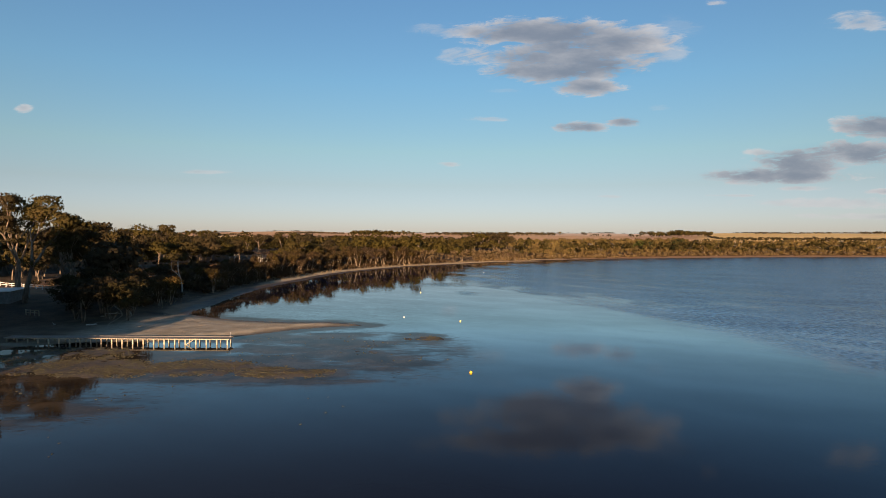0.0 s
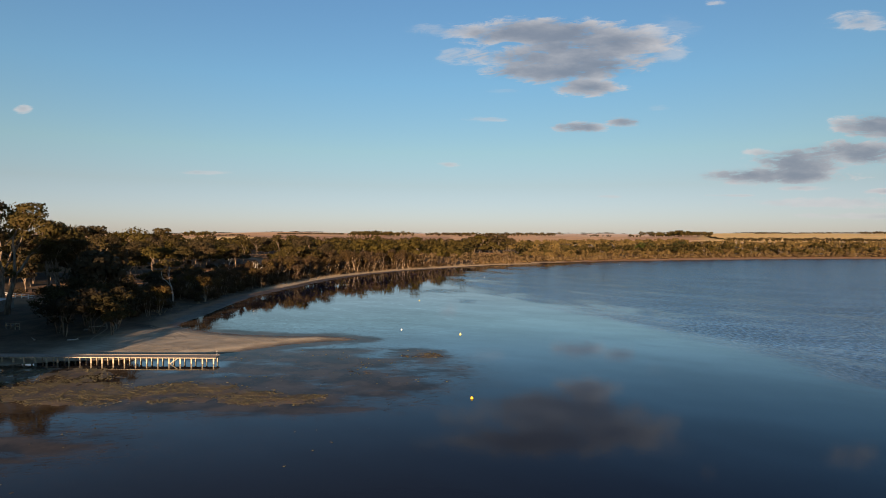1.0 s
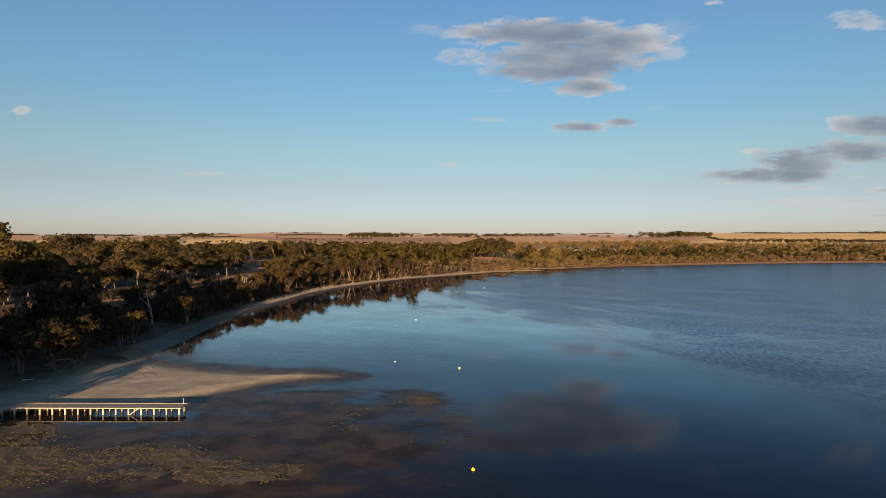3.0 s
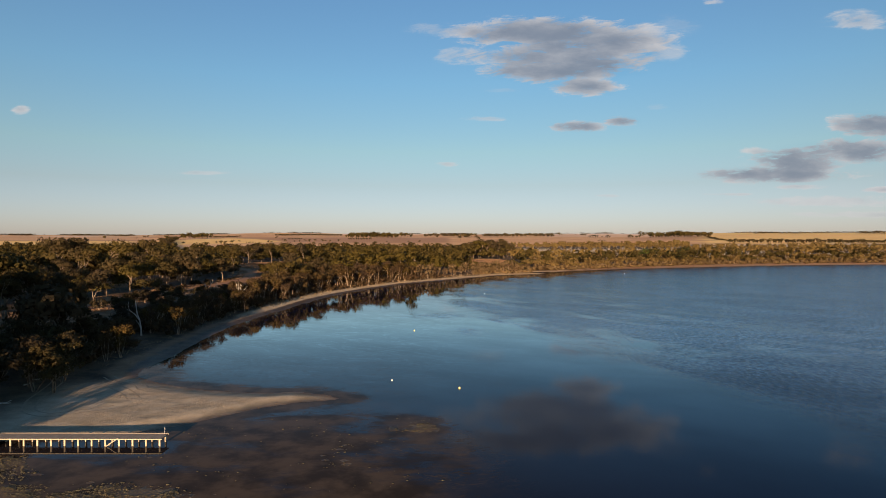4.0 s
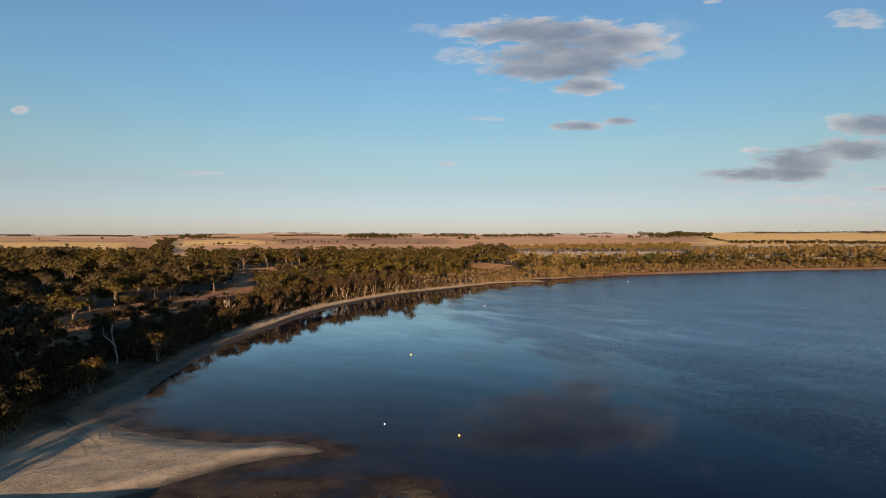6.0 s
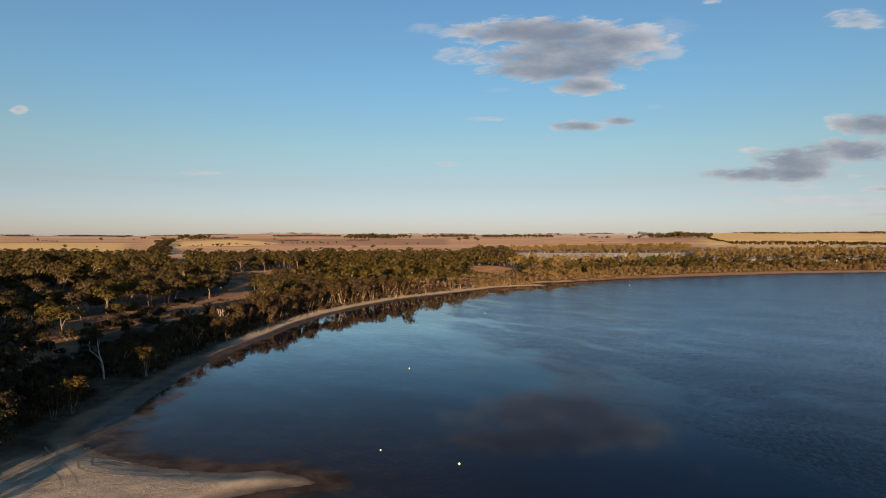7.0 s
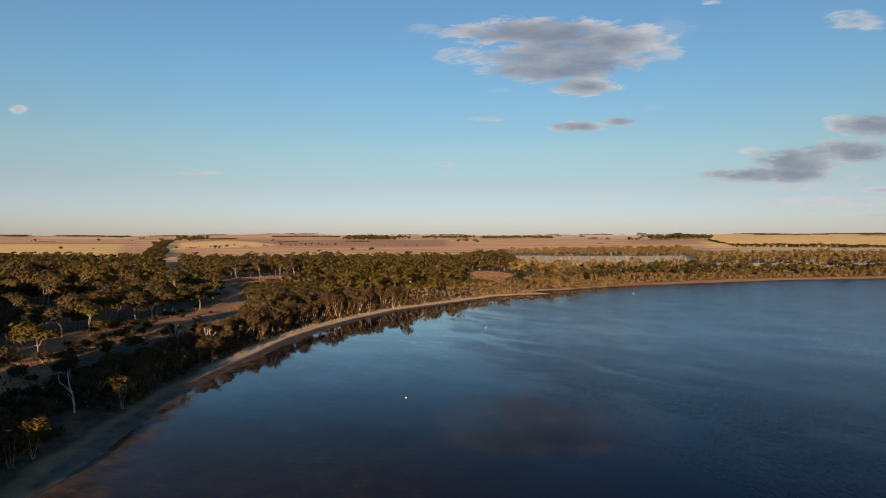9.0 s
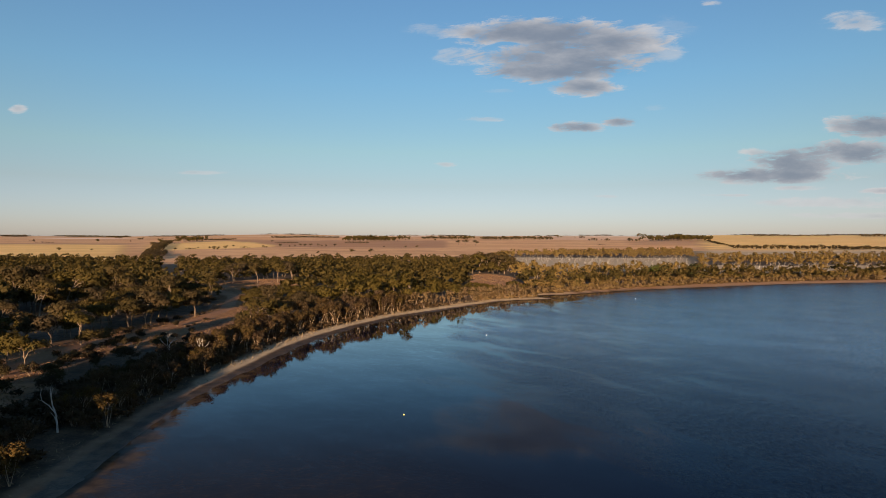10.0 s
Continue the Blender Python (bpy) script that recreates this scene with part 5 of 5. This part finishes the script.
def shed(x, y, turn):
    root = tagged(new("shed"), "small cream-painted shed among the gum trees", "shed")
    bm = bmesh.new()
    box(bm, -1.6, 1.6, -1.2, 1.2, -0.1, 2.2)
    part("wall", bm, M_CREAM, root)
    bm = bmesh.new()
    corners = [(-1.85, -1.45, 2.2), (1.85, -1.45, 2.2), (1.85, 1.45, 2.2), (-1.85, 1.45, 2.2), (-1.85, 0, 2.85), (1.85, 0, 2.85)]
    v = [bm.verts.new(c) for c in corners]
    for f in ((0, 1, 5, 4), (2, 3, 4, 5), (0, 4, 3), (1, 2, 5), (3, 2, 1, 0)):
        bm.faces.new([v[k] for k in f])
    part("roof", bm, M_STEEL, root)
    bm = bmesh.new()
    box(bm, -0.45, 0.45, -1.23, -1.2, 0, 1.95)
    part("door", bm, M_DECK, root)
    root.matrix_basis = Matrix.Translation((x, y, foot(x, y))) @ Matrix.Rotation(turn, 4, "Z")


shed(-238, 396, 0.5)


def driftwood(x, y, turn, long, seed):
    r = np.random.default_rng(seed)
    pts = [(long * (k / 5 - 0.5), r.normal(0, 0.06), 0.05 + r.normal(0, 0.02)) for k in range(6)]
    parts = [tube_arrays(pts, [0.10, 0.11, 0.10, 0.085, 0.06, 0.03], 7),
             tube_arrays([pts[3], (pts[3][0] + 0.4, 0.35, 0.25), (pts[3][0] + 0.7, 0.5, 0.3)], [0.05, 0.035, 0.015], 5)]
    me = array_mesh("driftwood", *joined(parts))
    me.materials.append(M_BARK["dead"])
    me.shade_smooth()
    ob = tagged(new("driftwood", me), "bleached driftwood log lying on the sand", "driftwood", group="driftwood on the beach")
    ob.matrix_basis = Matrix.Translation((x, y, foot(x, y) + 0.03)) @ Matrix.Rotation(turn, 4, "Z")


for k, (a, b, t, l) in enumerate([(-60.4, 109.5, 0.3, 2.6), (-60.6, 106.8, 1.2, 1.4), (-57, 97, 0.2, 1.6), (-63, 97, 2.0, 1.2), (-55, 211, 0.9, 2.2), (-50.5, 240, 1.1, 2.5)]):
    driftwood(a, b, t, l, 50 + k)


def buoy(x, y, mat, size, label):
    root = tagged(new("buoy"), label, "buoy", group="mooring buoys")
    bm = bmesh.new()
    bmesh.ops.create_uvsphere(bm, u_segments=20, v_segments=12, radius=size)
    for v in bm.verts:
        v.co.z *= 0.94
    b = part("float", bm, mat, root)
    b.data.shade_smooth()
    bm = bmesh.new()
    bmesh.ops.create_cone(bm, segments=14, radius1=size * 0.28, radius2=size * 0.22, depth=size * 0.24, cap_ends=True,
                          matrix=Matrix.Translation((0, 0, size * 0.98)))
    part("collar", bm, mat, root)
    bm = bmesh.new()
    bmesh.ops.create_cone(bm, segments=8, radius1=size * 0.07, radius2=size * 0.07, depth=1.0, cap_ends=True,
                          matrix=Matrix.Translation((0, 0, -size - 0.4)))
    part("mooring_rope", bm, M_DARK, root)
    root.location = (x, y, size * 0.35)


buoy(3.18, 66.1, M_YELLOW, 0.165, "round yellow plastic buoy afloat on the lake")
buoy(3.19, 107.0, M_PALE_YELLOW, 0.165, "round sun-faded yellow plastic buoy afloat on the lake")
buoy(-5.97, 162.0, M_PALE_YELLOW, 0.155, "round sun-faded yellow plastic buoy afloat on the lake")
buoy(17.7, 258.0, M_PLASTIC_WHITE, 0.14, "white plastic buoy among wind ripples")
buoy(114.0, 389.2, M_PLASTIC_WHITE, 0.20, "white plastic buoy off the far bank")
buoy(-7.22, 111.9, M_PLASTIC_WHITE, 0.13, "small white plastic buoy off the sand spit")


def bank_litter():
    """Dry sedge, fallen sticks and wrack along the bank, at the trees' feet."""
    r = np.random.default_rng(77)
    x, y = scatter(r, -75, 70, 120, 395, 0.62, lambda x, y: (inland(x, y) > 1.5) & (inland(x, y) < 9.5))
    keep = r.uniform(0, 1, x.size) < 0.95 * smooth(waves(x, y, 6, 31), -0.7, 0.4) * smooth(inland(x, y), 1.0, 4.5) * (0.3 + 0.7 * smooth(y, 170, 215))
    x, y = x[keep], y[keep]
    fx, fy = scatter(r, -52, -13, 92, 116, 0.30, lambda x, y: (inland(x, y) > -0.5) & (inland(x, y) < 1.3))
    keep = r.uniform(0, 1, fx.size) < 0.12 * smooth(waves(fx, fy, 5, 33), -0.3, 0.7)
    x, y = np.concatenate([x, fx[keep]]), np.concatenate([y, fy[keep]])
    z = land_height(x, y)
    n_ = len(x)
    a = r.normal(0, 0.45, (n_, 3))
    a[:, 2] = np.abs(r.normal(0.5, 0.45, n_))
    a *= (r.uniform(0.35, 1.3, n_) * np.where(y < 118, 0.22, np.where(y < 205, 0.55, 1.0)) / np.linalg.norm(a, axis=1))[:, None]
    side = np.cross(a, r.normal(0, 1, (n_, 3)))
    side *= np.where(y < 118, 0.4, 1.0)[:, None] * (0.05 + 0.05 * r.uniform(0, 1, n_))[:, None] / (np.linalg.norm(side, axis=1)[:, None] + 1e-9)
    p = np.stack([x, y, z - 0.02], -1)
    co = np.stack([p - side, p + side, p + a + side * 0.4, p + a - side * 0.4], 1).reshape(-1, 3)
    me = array_mesh("bank_litter", co, np.arange(n_ * 4).reshape(-1, 4))
    me.materials.append(M_LEAF["straw"])
    tagged(new("bank_litter", me), "dry sedge and fallen sticks along the bank", "litter", kind="stuff")


bank_litter()


def dry_grass():
    """Tufts of dead grass standing on the lawns and clearings."""
    r = np.random.default_rng(55)
    x, y = scatter(r, -175, 66, 150, 600, 0.62, lambda x, y: open_ground(x, y) & (inland(x, y) > 18) & (line_weight(x, y, ROAD, 3.0) < 0.4))
    keep = r.uniform(0, 1, x.size) < 0.35 + 0.6 * smooth(waves(x, y, 14, 71), -0.4, 0.5)
    x, y = x[keep], y[keep]
    n_ = len(x)
    t, k = r.uniform(0, math.pi, n_), r.uniform(0.6, 1.4, n_)
    b = np.stack([np.cos(t), np.sin(t), 0 * t], -1) * (0.14 * k)[:, None]
    a = np.stack([r.normal(0, 0.05, n_), r.normal(0, 0.05, n_), 0.17 * k], -1)
    p = np.stack([x, y, land_height(x, y) - 0.03], -1)
    co = np.stack([p - b, p + b, p + a * 0.8 + b * 1.2, p + a - b * 1.1], 1).reshape(-1, 3)
    me = array_mesh("dry_grass", co, np.arange(n_ * 4).reshape(-1, 4))
    me.materials.append(M_LEAF["hay"])
    tagged(new("dry_grass", me), "tufts of dead tan grass on the open ground", "grass", kind="stuff")


dry_grass()


def weed_stubble():
    """Dry weed and crusted clods lying on the mud flats."""
    r = np.random.default_rng(91)
    x, y = scatter(r, -58, 4, 44, 96, 0.18, lambda x, y: (flats(x, y) > 0.16) & (inland(x, y) < 0.5))
    f = flats(x, y)
    thick = smooth(f, 0.62, 0.85) * smooth(waves(x * 0.5, y, 5.0, 35), -0.55, 0.25)
    thin = 0.02 * smooth(f, 0.18, 0.4) * smooth(waves(x * 0.5, y, 7.0, 36), -0.1, 0.6)
    keep = r.uniform(0, 1, x.size) < np.maximum(0.85 * thick, thin)
    ox, oy = scatter(r, -55, 0, 38, 66, 0.9, lambda x, y: inland(x, y) < 0)
    some = r.uniform(0, 1, ox.size) < 0.04 * np.exp(-((ox + 28) / 22) ** 2 - ((oy - 52) / 11) ** 2)
    x, y = np.concatenate([x[keep], ox[some]]), np.concatenate([y[keep], oy[some]])
    z = np.maximum(land_height(x, y), 0.0)
    k, n_ = r.uniform(0.5, 1.4, len(x)), len(x)
    t = r.normal(0.6, 0.8, n_)
    a = np.stack([np.cos(t), np.sin(t), 0 * t], -1) * (0.125 * k)[:, None]
    b = np.stack([-np.sin(t), np.cos(t), 0 * t], -1) * (0.05 * k)[:, None]
    p = np.stack([x, y, z - 0.01], -1)
    top = p + np.stack([0 * t, 0 * t, 0.05 * k], -1) + r.normal(0, 0.012, (n_, 3))
    co = np.stack([p - a, p - b, p + a, p + b, top - a * 0.35, top + a * 0.35], 1).reshape(-1, 3)
    i = np.arange(n_)[:, None] * 6
    quads = np.concatenate([i + np.array([0, 1, 5, 4]), i + np.array([2, 3, 4, 5])])
    me = array_mesh("weed_stubble", co, quads)
    me.materials.append(M_LEAF["weed"])
    tagged(new("weed_stubble", me), "dry straw-coloured weed clods on the dark mud flats", "weed", kind="stuff")


weed_stubble()
